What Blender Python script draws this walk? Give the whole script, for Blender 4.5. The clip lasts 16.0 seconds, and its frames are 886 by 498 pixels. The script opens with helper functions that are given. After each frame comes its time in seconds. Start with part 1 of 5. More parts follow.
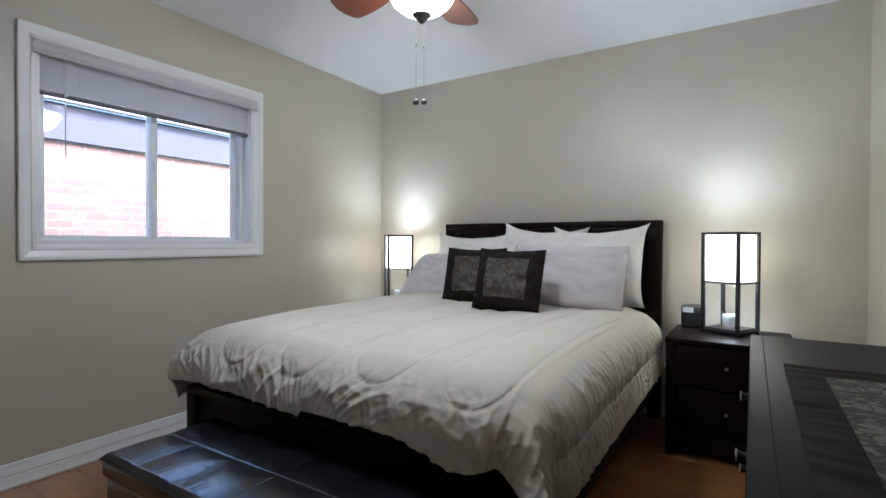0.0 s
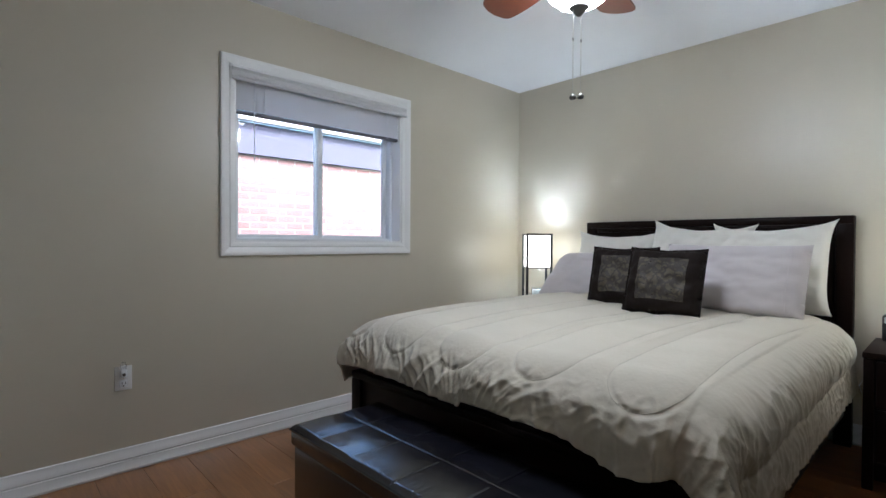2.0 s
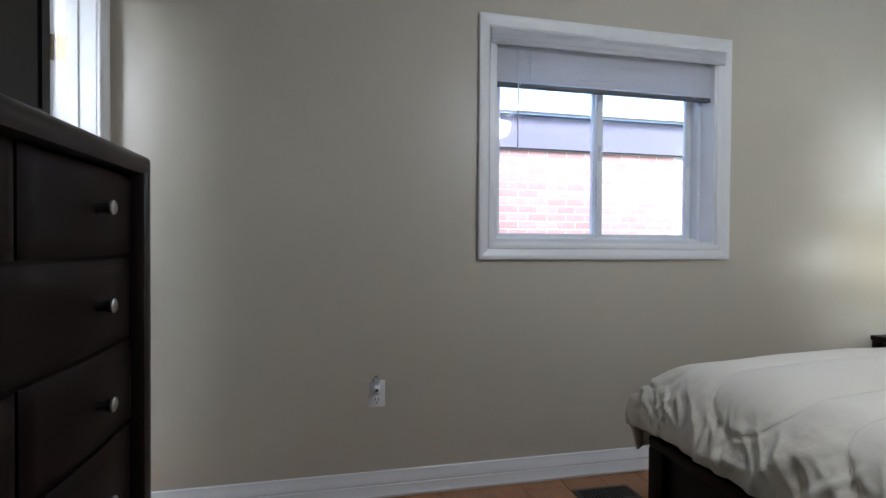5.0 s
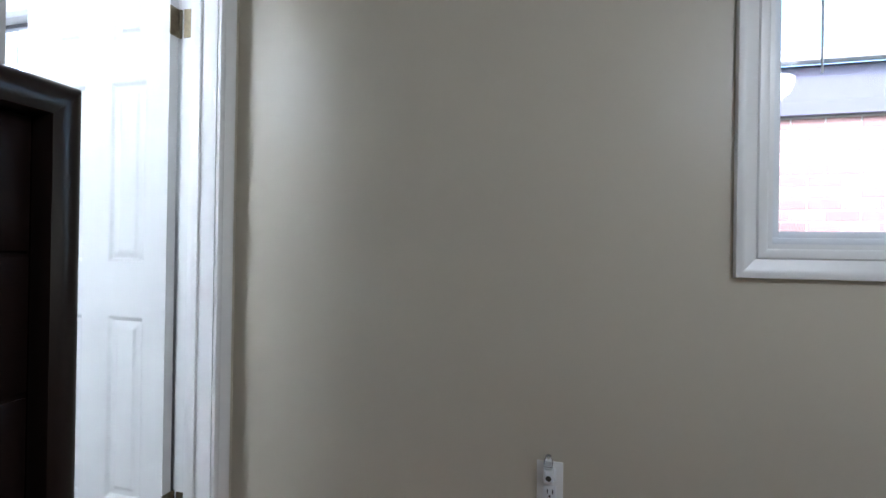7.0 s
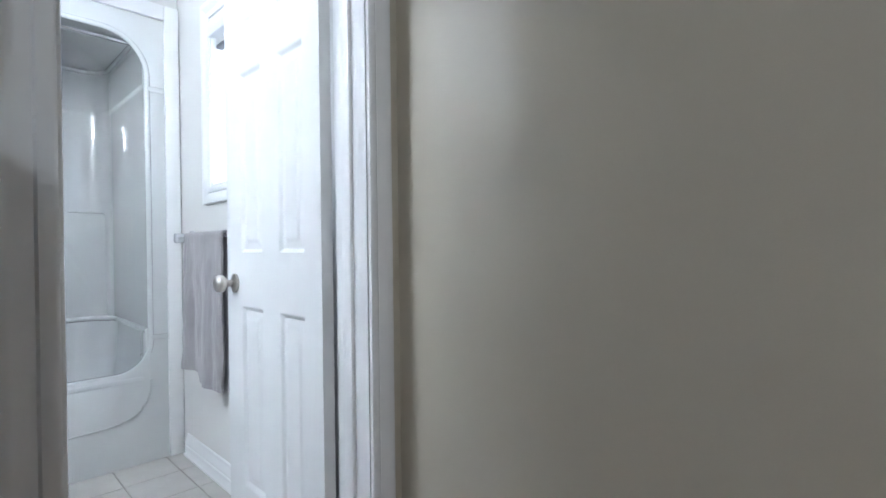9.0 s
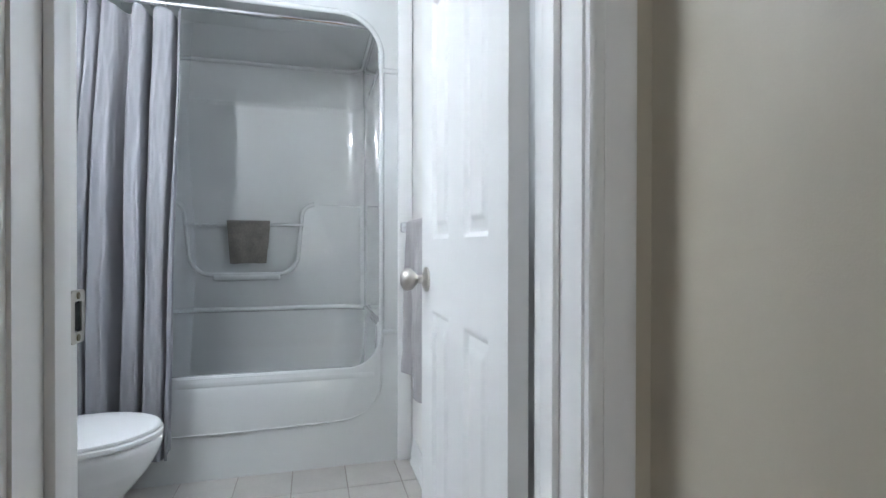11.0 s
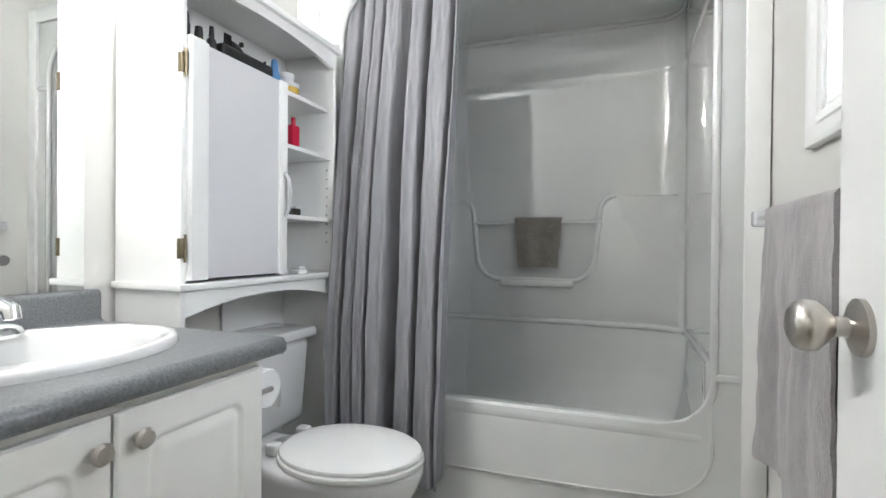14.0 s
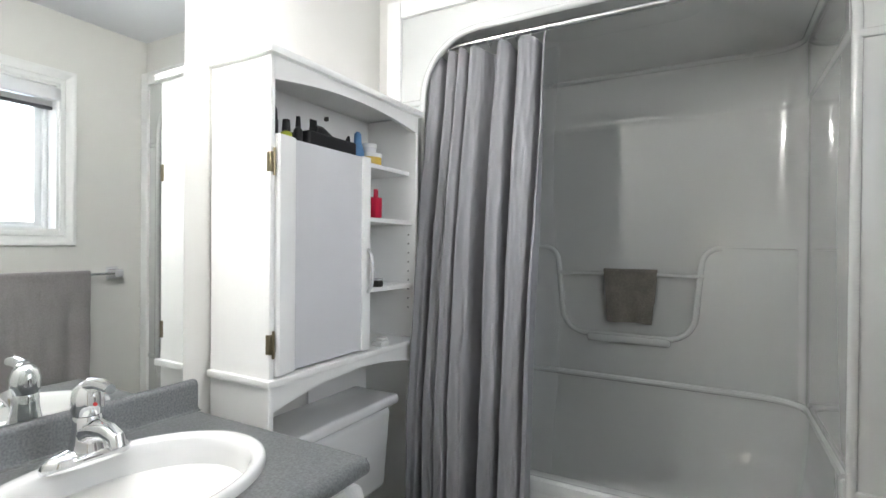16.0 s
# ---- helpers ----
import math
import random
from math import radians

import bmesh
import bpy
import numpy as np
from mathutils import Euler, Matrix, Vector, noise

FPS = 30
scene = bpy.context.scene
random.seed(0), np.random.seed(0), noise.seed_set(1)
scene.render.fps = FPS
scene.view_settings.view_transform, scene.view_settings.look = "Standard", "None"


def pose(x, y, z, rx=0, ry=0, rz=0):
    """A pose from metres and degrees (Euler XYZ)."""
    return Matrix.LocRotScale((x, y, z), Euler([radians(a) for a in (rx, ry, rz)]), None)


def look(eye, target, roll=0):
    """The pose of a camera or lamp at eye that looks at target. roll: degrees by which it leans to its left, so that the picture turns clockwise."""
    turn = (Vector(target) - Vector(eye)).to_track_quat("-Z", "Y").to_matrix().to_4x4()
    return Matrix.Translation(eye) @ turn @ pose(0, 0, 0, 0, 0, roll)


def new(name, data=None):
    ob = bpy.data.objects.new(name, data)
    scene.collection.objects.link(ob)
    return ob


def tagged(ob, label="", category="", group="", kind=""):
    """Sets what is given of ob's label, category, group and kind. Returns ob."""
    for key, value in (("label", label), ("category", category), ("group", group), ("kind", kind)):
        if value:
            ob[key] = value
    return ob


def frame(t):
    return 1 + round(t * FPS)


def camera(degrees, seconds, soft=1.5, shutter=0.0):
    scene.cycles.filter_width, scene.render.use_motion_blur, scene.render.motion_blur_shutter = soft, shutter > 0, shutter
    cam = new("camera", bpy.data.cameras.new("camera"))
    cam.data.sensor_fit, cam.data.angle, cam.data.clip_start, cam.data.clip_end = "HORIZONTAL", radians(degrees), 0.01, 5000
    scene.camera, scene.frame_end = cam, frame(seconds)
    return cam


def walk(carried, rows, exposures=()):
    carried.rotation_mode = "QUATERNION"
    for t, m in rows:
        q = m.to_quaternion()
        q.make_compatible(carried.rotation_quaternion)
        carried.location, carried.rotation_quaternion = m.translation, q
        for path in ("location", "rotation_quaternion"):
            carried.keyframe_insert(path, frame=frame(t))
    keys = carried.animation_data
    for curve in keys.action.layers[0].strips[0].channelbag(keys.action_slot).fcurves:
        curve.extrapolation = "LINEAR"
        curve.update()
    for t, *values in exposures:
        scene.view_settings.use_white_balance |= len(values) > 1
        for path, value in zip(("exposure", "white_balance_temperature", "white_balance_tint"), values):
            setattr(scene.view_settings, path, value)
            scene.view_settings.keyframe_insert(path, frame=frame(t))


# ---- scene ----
cam = camera(84.3, 16.0)
PATH = [
    (0, (2.823, 0.654, 1.114), (1.753, 2.344, 1.088), 0.2),
    (0.5, (2.817, 0.636, 1.109), (1.664, 2.270, 1.083), 0.2),
    (1, (2.805, 0.614, 1.112), (1.558, 2.177, 1.085), 0.2),
    (1.5, (2.780, 0.590, 1.111), (1.431, 2.066, 1.081), 0.2),
    (2, (2.740, 0.567, 1.104), (1.284, 1.938, 1.076), 0.3),
    (2.5, (2.682, 0.565, 1.101), (1.112, 1.805, 1.074), 0.3),
    (3, (2.605, 0.584, 1.097), (0.930, 1.677, 1.071), 0.3),
    (3.5, (2.510, 0.632, 1.098), (0.746, 1.573, 1.071), 0.4),
    (4, (2.409, 0.704, 1.108), (0.566, 1.480, 1.083), 0.3),
    (4.5, (2.283, 0.778, 1.103), (0.378, 1.387, 1.078), 0.4),
    (5, (2.108, 0.878, 1.102), (0.155, 1.307, 1.072), 0.4),
    (5.2, (2.038, 0.908, 1.103), (0.070, 1.260, 1.073), 0.4),
    (7.3, (1.282, 1.110, 1.075), (-0.607, 0.454, 1.076), 0.7),
    (7.5, (1.214, 1.103, 1.073), (-0.639, 0.351, 1.067), 0.5),
    (8, (1.046, 1.083, 1.092), (-0.682, 0.076, 1.066), 0.5),
    (8.2, (1.007, 1.070, 1.073), (-0.674, -0.014, 1.051), 0.1),
    (10.3, (0.498, 0.745, 1.026), (-0.346, -1.068, 1.013), -0.0),
    (10.5, (0.469, 0.697, 1.022), (-0.281, -1.157, 1.014), 0.1),
    (11, (0.419, 0.566, 1.009), (-0.097, -1.366, 0.997), 0.1),
    (11.5, (0.389, 0.430, 0.981), (0.092, -1.548, 0.965), 0.2),
    (12, (0.372, 0.309, 0.962), (0.304, -1.689, 0.949), 0.2),
    (12.5, (0.365, 0.216, 0.950), (0.514, -1.779, 0.931), 0.3),
    (13, (0.363, 0.119, 0.951), (0.707, -1.851, 0.935), 0.4),
    (13.5, (0.378, 0.046, 0.967), (0.908, -1.883, 0.958), 0.3),
    (14, (0.378, -0.002, 1.008), (1.065, -1.880, 0.996), 0.5),
    (14.5, (0.381, -0.024, 1.064), (1.196, -1.851, 1.052), 0.6),
    (15, (0.394, -0.031, 1.123), (1.297, -1.816, 1.110), 0.5),
    (15.5, (0.410, -0.039, 1.189), (1.359, -1.800, 1.175), 0.5),
    (16, (0.428, -0.057, 1.258), (1.401, -1.804, 1.245), 0.5),
]
walk(cam, [(t, look(eye, target, roll)) for t, eye, target, roll in PATH],
     exposures=[(0, 2.74, 5600, 9), (2.5, 2.70, 5600, 9), (5.2, 2.64, 5500, 10), (7.3, 2.90, 5450, 9), (8.2, 2.90, 5450, 9), (10.5, 2.7, 5550, 8), (11.5, 2.7, 5950, 9), (12.5, 2.7, 6250, 10), (14.5, 2.6, 6400, 9), (16, 2.32, 6450, 9)])

# ---- sky, sun and large lights ----
world = bpy.data.worlds.new("world")
scene.world = world
world.use_nodes = True
wn, wl = world.node_tree.nodes, world.node_tree.links
sky = wn.new("ShaderNodeTexSky")
sky.sky_type, sky.sun_disc = "NISHITA", False
sky.dust_density = 2.0
sky.sun_elevation, sky.sun_rotation = radians(38.7), radians(90)
wl.new(sky.outputs[0], wn["Background"].inputs[0])
wn["Background"].inputs[1].default_value = 0.15
sun = new("sun", bpy.data.lights.new("sun", "SUN"))
sun.data.energy, sun.data.angle, sun.data.color = 0.75, radians(12), (1, 0.96, 0.9)
sun.matrix_world = look((7, 1, 5.6), (0, 1, 0))


def lamp(name, place, watts, radius, colour):
    ob = new(name, bpy.data.lights.new(name, "POINT"))
    ob.data.energy, ob.data.shadow_soft_size, ob.data.color = watts, radius, colour
    ob.location = place
    return ob


lamp("bedside_bulb", (2.72, 3.77, 1.045), 2.1, 0.035, (0.82, 0.91, 1.0))
lamp("bedside_bulb", (0.375, 3.84, 1.045), 2.1, 0.035, (0.82, 0.91, 1.0))

sky_patch = new("bathroom_window_daylight", bpy.data.lights.new("bathroom_window_daylight", "AREA"))
sky_patch.data.shape, sky_patch.data.size, sky_patch.data.size_y = "RECTANGLE", 0.72, 0.70
sky_patch.data.energy, sky_patch.data.color = 1.5, (0.92, 0.96, 1.0)
sky_patch.matrix_world = look((-0.215, -0.8975, 1.69), (1.0, -0.8975, 1.69))

# ---- materials ----


def mat(name, base, rough=0.5, metal=0.0, spot=0.0, size=6.0, grain=0.0, fine=60.0, bump=0.0, bump_size=40.0, coat=0.0,
        stretch=(1, 1, 1), pieces=0.0, islands=0.0, sheen=0.0, spec=0.5, rough_var=0.0):
    """A paint, wood, cloth or stone: colour with stains (spot) and grain, roughness, and fine relief."""
    m = bpy.data.materials.new(name)
    m.use_nodes = True
    n, l = m.node_tree.nodes, m.node_tree.links
    b = n["Principled BSDF"]
    b.inputs["Roughness"].default_value = rough
    b.inputs["Metallic"].default_value = metal
    b.inputs["Coat Weight"].default_value = coat
    b.inputs["Coat Roughness"].default_value = 0.15
    b.inputs["Sheen Weight"].default_value = sheen
    b.inputs["Specular IOR Level"].default_value = spec
    co = n.new("ShaderNodeTexCoord")
    mp = n.new("ShaderNodeMapping")
    mp.inputs["Scale"].default_value = stretch
    l.new(co.outputs["Object"], mp.inputs[0])

    def noise_node(scale, detail):
        t = n.new("ShaderNodeTexNoise")
        t.inputs["Scale"].default_value, t.inputs["Detail"].default_value = scale, detail
        l.new(mp.outputs[0], t.inputs["Vector"])
        return t

    def scaled(sock, amount, last):
        """last * (1 + amount * (sock - 0.5) * 2)"""
        a = n.new("ShaderNodeMath")
        a.operation = "MULTIPLY_ADD"
        l.new(sock, a.inputs[0])
        a.inputs[1].default_value, a.inputs[2].default_value = 2 * amount, 1 - amount
        v = n.new("ShaderNodeVectorMath")
        v.operation = "SCALE"
        l.new(last, v.inputs[0])
        l.new(a.outputs[0], v.inputs["Scale"])
        return v.outputs[0]

    rgb = n.new("ShaderNodeRGB")
    rgb.outputs[0].default_value = (*base, 1)
    out = rgb.outputs[0]
    if spot:
        big = noise_node(size, 3)
        out = scaled(big.outputs[0], spot, out)
        if rough_var:
            r = n.new("ShaderNodeMath")
            r.operation = "MULTIPLY_ADD"
            l.new(big.outputs[0], r.inputs[0])
            r.inputs[1].default_value, r.inputs[2].default_value = rough_var * 2, rough - rough_var
            l.new(r.outputs[0], b.inputs["Roughness"])
    if grain:
        out = scaled(noise_node(fine, 6).outputs[0], grain, out)
    if pieces:
        out = scaled(n.new("ShaderNodeObjectInfo").outputs["Random"], pieces, out)
    if islands:
        out = scaled(n.new("ShaderNodeNewGeometry").outputs["Random Per Island"], islands, out)
    l.new(out, b.inputs["Base Color"])
    if bump:
        bp = n.new("ShaderNodeBump")
        bp.inputs["Strength"].default_value, bp.inputs["Distance"].default_value = bump, 0.004
        l.new(noise_node(bump_size, 4).outputs[0], bp.inputs["Height"])
        l.new(bp.outputs[0], b.inputs["Normal"])
    return m


def glow(name, colour, strength, base=(0.8, 0.8, 0.8)):
    m = mat(name, base, 0.5)
    b = m.node_tree.nodes["Principled BSDF"]
    b.inputs["Emission Color"].default_value, b.inputs["Emission Strength"].default_value = (*colour, 1), strength
    return m


def glass_mat(name, tint=(1, 1, 1), rough=0.0):
    m = mat(name, tint, rough)
    b = m.node_tree.nodes["Principled BSDF"]
    b.inputs["Transmission Weight"].default_value, b.inputs["IOR"].default_value = 1.0, 1.45
    return m


TAN = mat("tan_wall_paint", (0.535, 0.49, 0.395), 0.36, spot=0.03, size=2.0, grain=0.02, fine=300, bump=0.08, bump_size=350, rough_var=0.03)
BATHWALL = mat("pale_grey_wall_paint", (0.70, 0.69, 0.66), 0.45, spot=0.02, size=2, bump=0.06, bump_size=350)
CEIL = mat("white_ceiling_paint", (0.84, 0.85, 0.88), 0.8, spot=0.02, size=3, bump=0.12, bump_size=260)
TRIM = mat("white_gloss_trim", (0.80, 0.80, 0.79), 0.32, spot=0.02, size=8)
VINYL = mat("white_vinyl", (0.78, 0.80, 0.82), 0.35, spot=0.02, size=8)
DOORW = mat("white_door_paint", (0.71, 0.71, 0.70), 0.50, spot=0.02, size=4, bump=0.1, bump_size=120, stretch=(6, 6, 1))
ESP = mat("espresso_wood", (0.0088, 0.0046, 0.0036), 0.42, spot=0.25, size=3, grain=0.25, fine=30, spec=0.09, stretch=(8, 8, 1))
ESPH = mat("espresso_wood_flat_grain", (0.0092, 0.0048, 0.0038), 0.40, spot=0.25, size=3, grain=0.25, fine=30, spec=0.09, stretch=(1, 8, 8))
ESPG = mat("espresso_lacquer_moulding", (0.0088, 0.0046, 0.0036), 0.30, spot=0.25, size=3, grain=0.25, fine=30, spec=0.35, stretch=(8, 8, 1))
DRESS = mat("espresso_dresser_top", (0.011, 0.0085, 0.0075), 0.48, spot=0.15, size=3, grain=0.15, fine=40, spec=0.1, stretch=(8, 1, 1))
LEATHER = mat("black_leather", (0.006, 0.006, 0.010), 0.22, spot=0.2, size=4, bump=0.10, bump_size=150, spec=0.65, rough_var=0.04, coat=0.2)
QUILT = mat("cream_cotton", (0.595, 0.548, 0.45), 0.85, spot=0.04, size=3, grain=0.03, fine=350, bump=0.4, bump_size=60, sheen=0.1)
# thread colour, darker than the quilt to paint in the groove's shade
SEAMT = mat("cream_thread_groove_shade", (0.53, 0.49, 0.41), 0.9, spot=0.1)
WHITEC = mat("white_cotton", (0.78, 0.76, 0.70), 0.9, spot=0.03, size=5, bump=0.2, bump_size=400, sheen=0.2)
LILAC = mat("pale_lilac_cotton", (0.60, 0.555, 0.555), 0.9, spot=0.03, size=5, bump=0.2, bump_size=400, sheen=0.2)
MATT = mat("mattress_ticking", (0.6, 0.58, 0.55), 0.9, spot=0.05)
CHARC = mat("charcoal_satin", (0.017, 0.0130, 0.0115), 0.6, spot=0.2, size=6, bump=0.15, bump_size=300, spec=0.05)
NICKEL = mat("brushed_nickel", (0.55, 0.52, 0.48), 0.28, 1.0, grain=0.05, fine=200)
CHROME = mat("chrome", (0.82, 0.83, 0.84), 0.06, 1.0)
BRASS = mat("aged_brass", (0.24, 0.20, 0.13), 0.38, 1.0, spot=0.3, size=60)
PEWTER = mat("dark_pewter", (0.10, 0.095, 0.085), 0.4, 0.8, spot=0.2, size=30)
BLACK = mat("black_plastic", (0.012, 0.012, 0.013), 0.4, spot=0.1)
SCREEN = mat("black_screen", (0.006, 0.006, 0.007), 0.12)
# near-black that paints in the shade inside holes, slots and grooves
HOLE_SHADE = mat("painted_hole_shade", (0.004, 0.004, 0.004), 0.9)
ACRYL = mat("grey_white_fibreglass", (0.60, 0.61, 0.60), 0.06, spot=0.02, size=3, coat=1.0)
ACRYL.node_tree.nodes["Principled BSDF"].inputs["Coat Roughness"].default_value = 0.03
PORC = mat("white_porcelain", (0.71, 0.71, 0.71), 0.10, spot=0.01, coat=0.4)
SEATW = mat("white_seat_plastic", (0.72, 0.72, 0.71), 0.22, spot=0.01)
MELAM = mat("white_melamine", (0.84, 0.84, 0.83), 0.35, spot=0.015, size=5)
THERMO = mat("white_thermofoil", (0.80, 0.795, 0.765), 0.30, spot=0.015, size=5)
FROST = mat("frosted_acrylic", (0.63, 0.63, 0.65), 0.16, spot=0.03, size=2)
COUNTER = mat("speckled_grey_laminate", (0.135, 0.142, 0.148), 0.30, spot=0.10, size=5, grain=0.75, fine=210)
CURT = mat("grey_polyester", (0.235, 0.233, 0.25), 0.6, spot=0.04, size=5, bump=0.15, bump_size=500, sheen=0.1)
CLEARV = glass_mat("clear_vinyl", (0.95, 0.97, 1.0), 0.15)


def veil(name, colour, cover, rough):
    """A thin see-through sheet: part of it is cloth or film, the rest is open."""
    m = mat(name, colour, rough, spot=0.05, size=5)
    n, l = m.node_tree.nodes, m.node_tree.links
    mix, clear = n.new("ShaderNodeMixShader"), n.new("ShaderNodeBsdfTransparent")
    mix.inputs[0].default_value = cover
    l.new(clear.outputs[0], mix.inputs[1])
    l.new(n["Principled BSDF"].outputs[0], mix.inputs[2])
    l.new(mix.outputs[0], n["Material Output"].inputs["Surface"])
    return m


LINER = veil("vinyl_curtain_liner", (0.75, 0.78, 0.82), 0.13, 0.2)
TOWEL = mat("grey_terry_cloth", (0.29, 0.272, 0.275), 0.95, spot=0.16, size=9, grain=0.25, fine=150, bump=0.7, bump_size=260, sheen=0.5)
WASH = mat("taupe_terry_cloth", (0.20, 0.18, 0.155), 0.95, spot=0.35, size=16, grain=0.3, fine=110, bump=1.0, bump_size=170, sheen=0.5)
TILE = mat("pale_beige_tile", (0.50, 0.475, 0.44), 0.38, spot=0.12, size=9, grain=0.06, fine=60, pieces=0.05)
GROUT = mat("tile_grout", (0.36, 0.33, 0.29), 0.9, grain=0.1)
PLANK = mat("honey_laminate", (0.285, 0.124, 0.042), 0.28, spot=0.35, size=2.2, grain=0.30, fine=9, stretch=(0.7, 9, 1), pieces=0.14, coat=0.2)
SUBF = mat("floor_underlay", (0.05, 0.025, 0.012), 0.8, spot=0.1)
BRICK = mat("red_brick", (0.42, 0.25, 0.23), 0.85, spot=0.15, size=14, grain=0.15, fine=60, pieces=0.14, bump=0.5, bump_size=90)
BRICKR = mat("red_brick_far", (0.42, 0.25, 0.23), 0.85, spot=0.15, size=14, grain=0.15, fine=60, islands=0.14, bump=0.5, bump_size=90)
MORTAR = mat("brick_mortar", (0.62, 0.58, 0.55), 0.9, grain=0.1, bump=0.3)
SOFFIT = mat("slate_soffit", (0.155, 0.15, 0.205), 0.7, spot=0.05)
GUTTER = mat("white_gutter", (0.7, 0.7, 0.72), 0.4, spot=0.05)
SHINGLE = mat("grey_shingle", (0.12, 0.12, 0.125), 0.9, grain=0.3, fine=30)
GRASS = mat("lawn", (0.06, 0.10, 0.03), 0.9, spot=0.3, grain=0.3)
BLIND = mat("grey_white_blind", (0.78, 0.78, 0.79), 0.45, spot=0.02)
b = BLIND.node_tree
thru, both = b.nodes.new("ShaderNodeBsdfTranslucent"), b.nodes.new("ShaderNodeMixShader")
thru.inputs["Color"].default_value, both.inputs[0].default_value = (0.85, 0.85, 0.85, 1), 0.5
b.links.new(b.nodes["Principled BSDF"].outputs[0], both.inputs[1])
b.links.new(thru.outputs[0], both.inputs[2])
b.links.new(both.outputs[0], b.nodes["Material Output"].inputs["Surface"])
# the rail's shade against the window is put into this dark grey
RAIL_SHADE = mat("blind_rail_painted_shade", (0.10, 0.10, 0.11), 0.5, spot=0.05)
WALNUT = mat("cherry_fan_blade", (0.13, 0.038, 0.019), 0.32, spot=0.2, size=4, grain=0.3, fine=14, stretch=(1, 1, 1), coat=0.2)
BOWL = glow("lit_opal_glass", (1.0, 0.99, 0.98), 11.3)
SHADE = glow("lit_paper_shade", (1.0, 0.94, 0.80), 0.95)
OPAL = glow("lit_vanity_globe", (1.0, 0.985, 0.97), 14.5)
GLASS = glass_mat("window_glass")
CANDLEG = glass_mat("candle_glass", (0.9, 0.95, 1.0), 0.02)
WAX = mat("white_wax", (0.75, 0.73, 0.68), 0.5, spot=0.03)
PAPER = mat("white_tissue", (0.82, 0.82, 0.82), 0.95, bump=0.4, bump_size=120)
MIRROR = mat("silvered_mirror", (0.86, 0.88, 0.87), 0.01, 1.0)


def brocade(name, ground, thread, scale):
    """Woven cloth with a winding raised motif."""
    m = mat(name, ground, 0.6, bump=0.2, bump_size=400)
    n, l = m.node_tree.nodes, m.node_tree.links
    co = n.new("ShaderNodeTexCoord")
    warp = n.new("ShaderNodeTexNoise")
    warp.inputs["Scale"].default_value, warp.inputs["Detail"].default_value = scale * 0.8, 2
    l.new(co.outputs["Object"], warp.inputs["Vector"])
    add = n.new("ShaderNodeMixRGB")
    add.blend_type, add.inputs[0].default_value = "ADD", 0.14
    l.new(co.outputs["Object"], add.inputs[1])
    l.new(warp.outputs["Color"], add.inputs[2])
    vor = n.new("ShaderNodeTexVoronoi")
    vor.feature = "DISTANCE_TO_EDGE"
    vor.inputs["Scale"].default_value = scale
    l.new(add.outputs[0], vor.inputs["Vector"])
    ramp = n.new("ShaderNodeValToRGB")
    ramp.color_ramp.elements[0].position, ramp.color_ramp.elements[0].color = 0.10, (*thread, 1)
    ramp.color_ramp.elements[1].position, ramp.color_ramp.elements[1].color = 0.19, (*ground, 1)
    l.new(vor.outputs["Distance"], ramp.inputs[0])
    l.new(ramp.outputs[0], n["Principled BSDF"].inputs["Base Color"])
    return m


BROCADE = brocade("bronze_brocade", (0.060, 0.047, 0.027), (0.026, 0.019, 0.012), 20)
RUNNERM = brocade("silver_brocade", (0.13, 0.115, 0.085), (0.010, 0.008, 0.007), 24)
COUNTER.node_tree.nodes["Principled BSDF"].inputs["Coat Weight"].default_value = 0.1

# ---- building helpers ----


def thing(name, at, label, category, group="", kind=""):
    ob = new(name)
    ob.location = at
    ob.empty_display_size = 0.1
    bpy.context.view_layer.update()
    return tagged(ob, label, category, group, kind)


def base_of(ob):
    p = Vector((0, 0, 0))
    while ob is not None:
        p = p + ob.location
        ob = ob.parent
    return p


def part(name, bm, material, parent=None, label="", smooth=40, at=None):
    """One mesh object from bm, which is given in world coordinates, under a thing or part."""
    me = bpy.data.meshes.new(name)
    origin = base_of(parent) if parent else Vector(at or (0, 0, 0))
    bmesh.ops.translate(bm, verts=bm.verts, vec=-origin)
    bmesh.ops.recalc_face_normals(bm, faces=bm.faces)
    bm.to_mesh(me)
    bm.free()
    me.materials.append(material)
    if smooth:
        me.shade_smooth()
        me.set_sharp_from_angle(angle=radians(smooth))
    ob = new(name, me)
    if parent:
        ob.parent = parent
    else:
        ob.location = origin
    return tagged(ob, label)


def solid(name, bm, material, label, category, group="", kind="", smooth=40):
    """A thing of one mesh, with its origin at its base."""
    lo = [min(v.co[i] for v in bm.verts) for i in range(3)]
    hi = [max(v.co[i] for v in bm.verts) for i in range(3)]
    ob = part(name, bm, material, None, "", smooth, ((lo[0] + hi[0]) / 2, (lo[1] + hi[1]) / 2, lo[2]))
    return tagged(ob, label, category, group, kind)


def box(x0, x1, y0, y1, z0, z1, bevel=0.0, seg=2, bm=None):
    bm = bm or bmesh.new()
    m = Matrix.LocRotScale(((x0 + x1) / 2, (y0 + y1) / 2, (z0 + z1) / 2), None, (abs(x1 - x0), abs(y1 - y0), abs(z1 - z0)))
    made = bmesh.ops.create_cube(bm, size=1, matrix=m)
    if bevel:
        edges = {e for v in made["verts"] for e in v.link_edges}
        bmesh.ops.bevel(bm, geom=list(edges), offset=bevel, segments=seg, profile=0.5, affect="EDGES")
    return bm


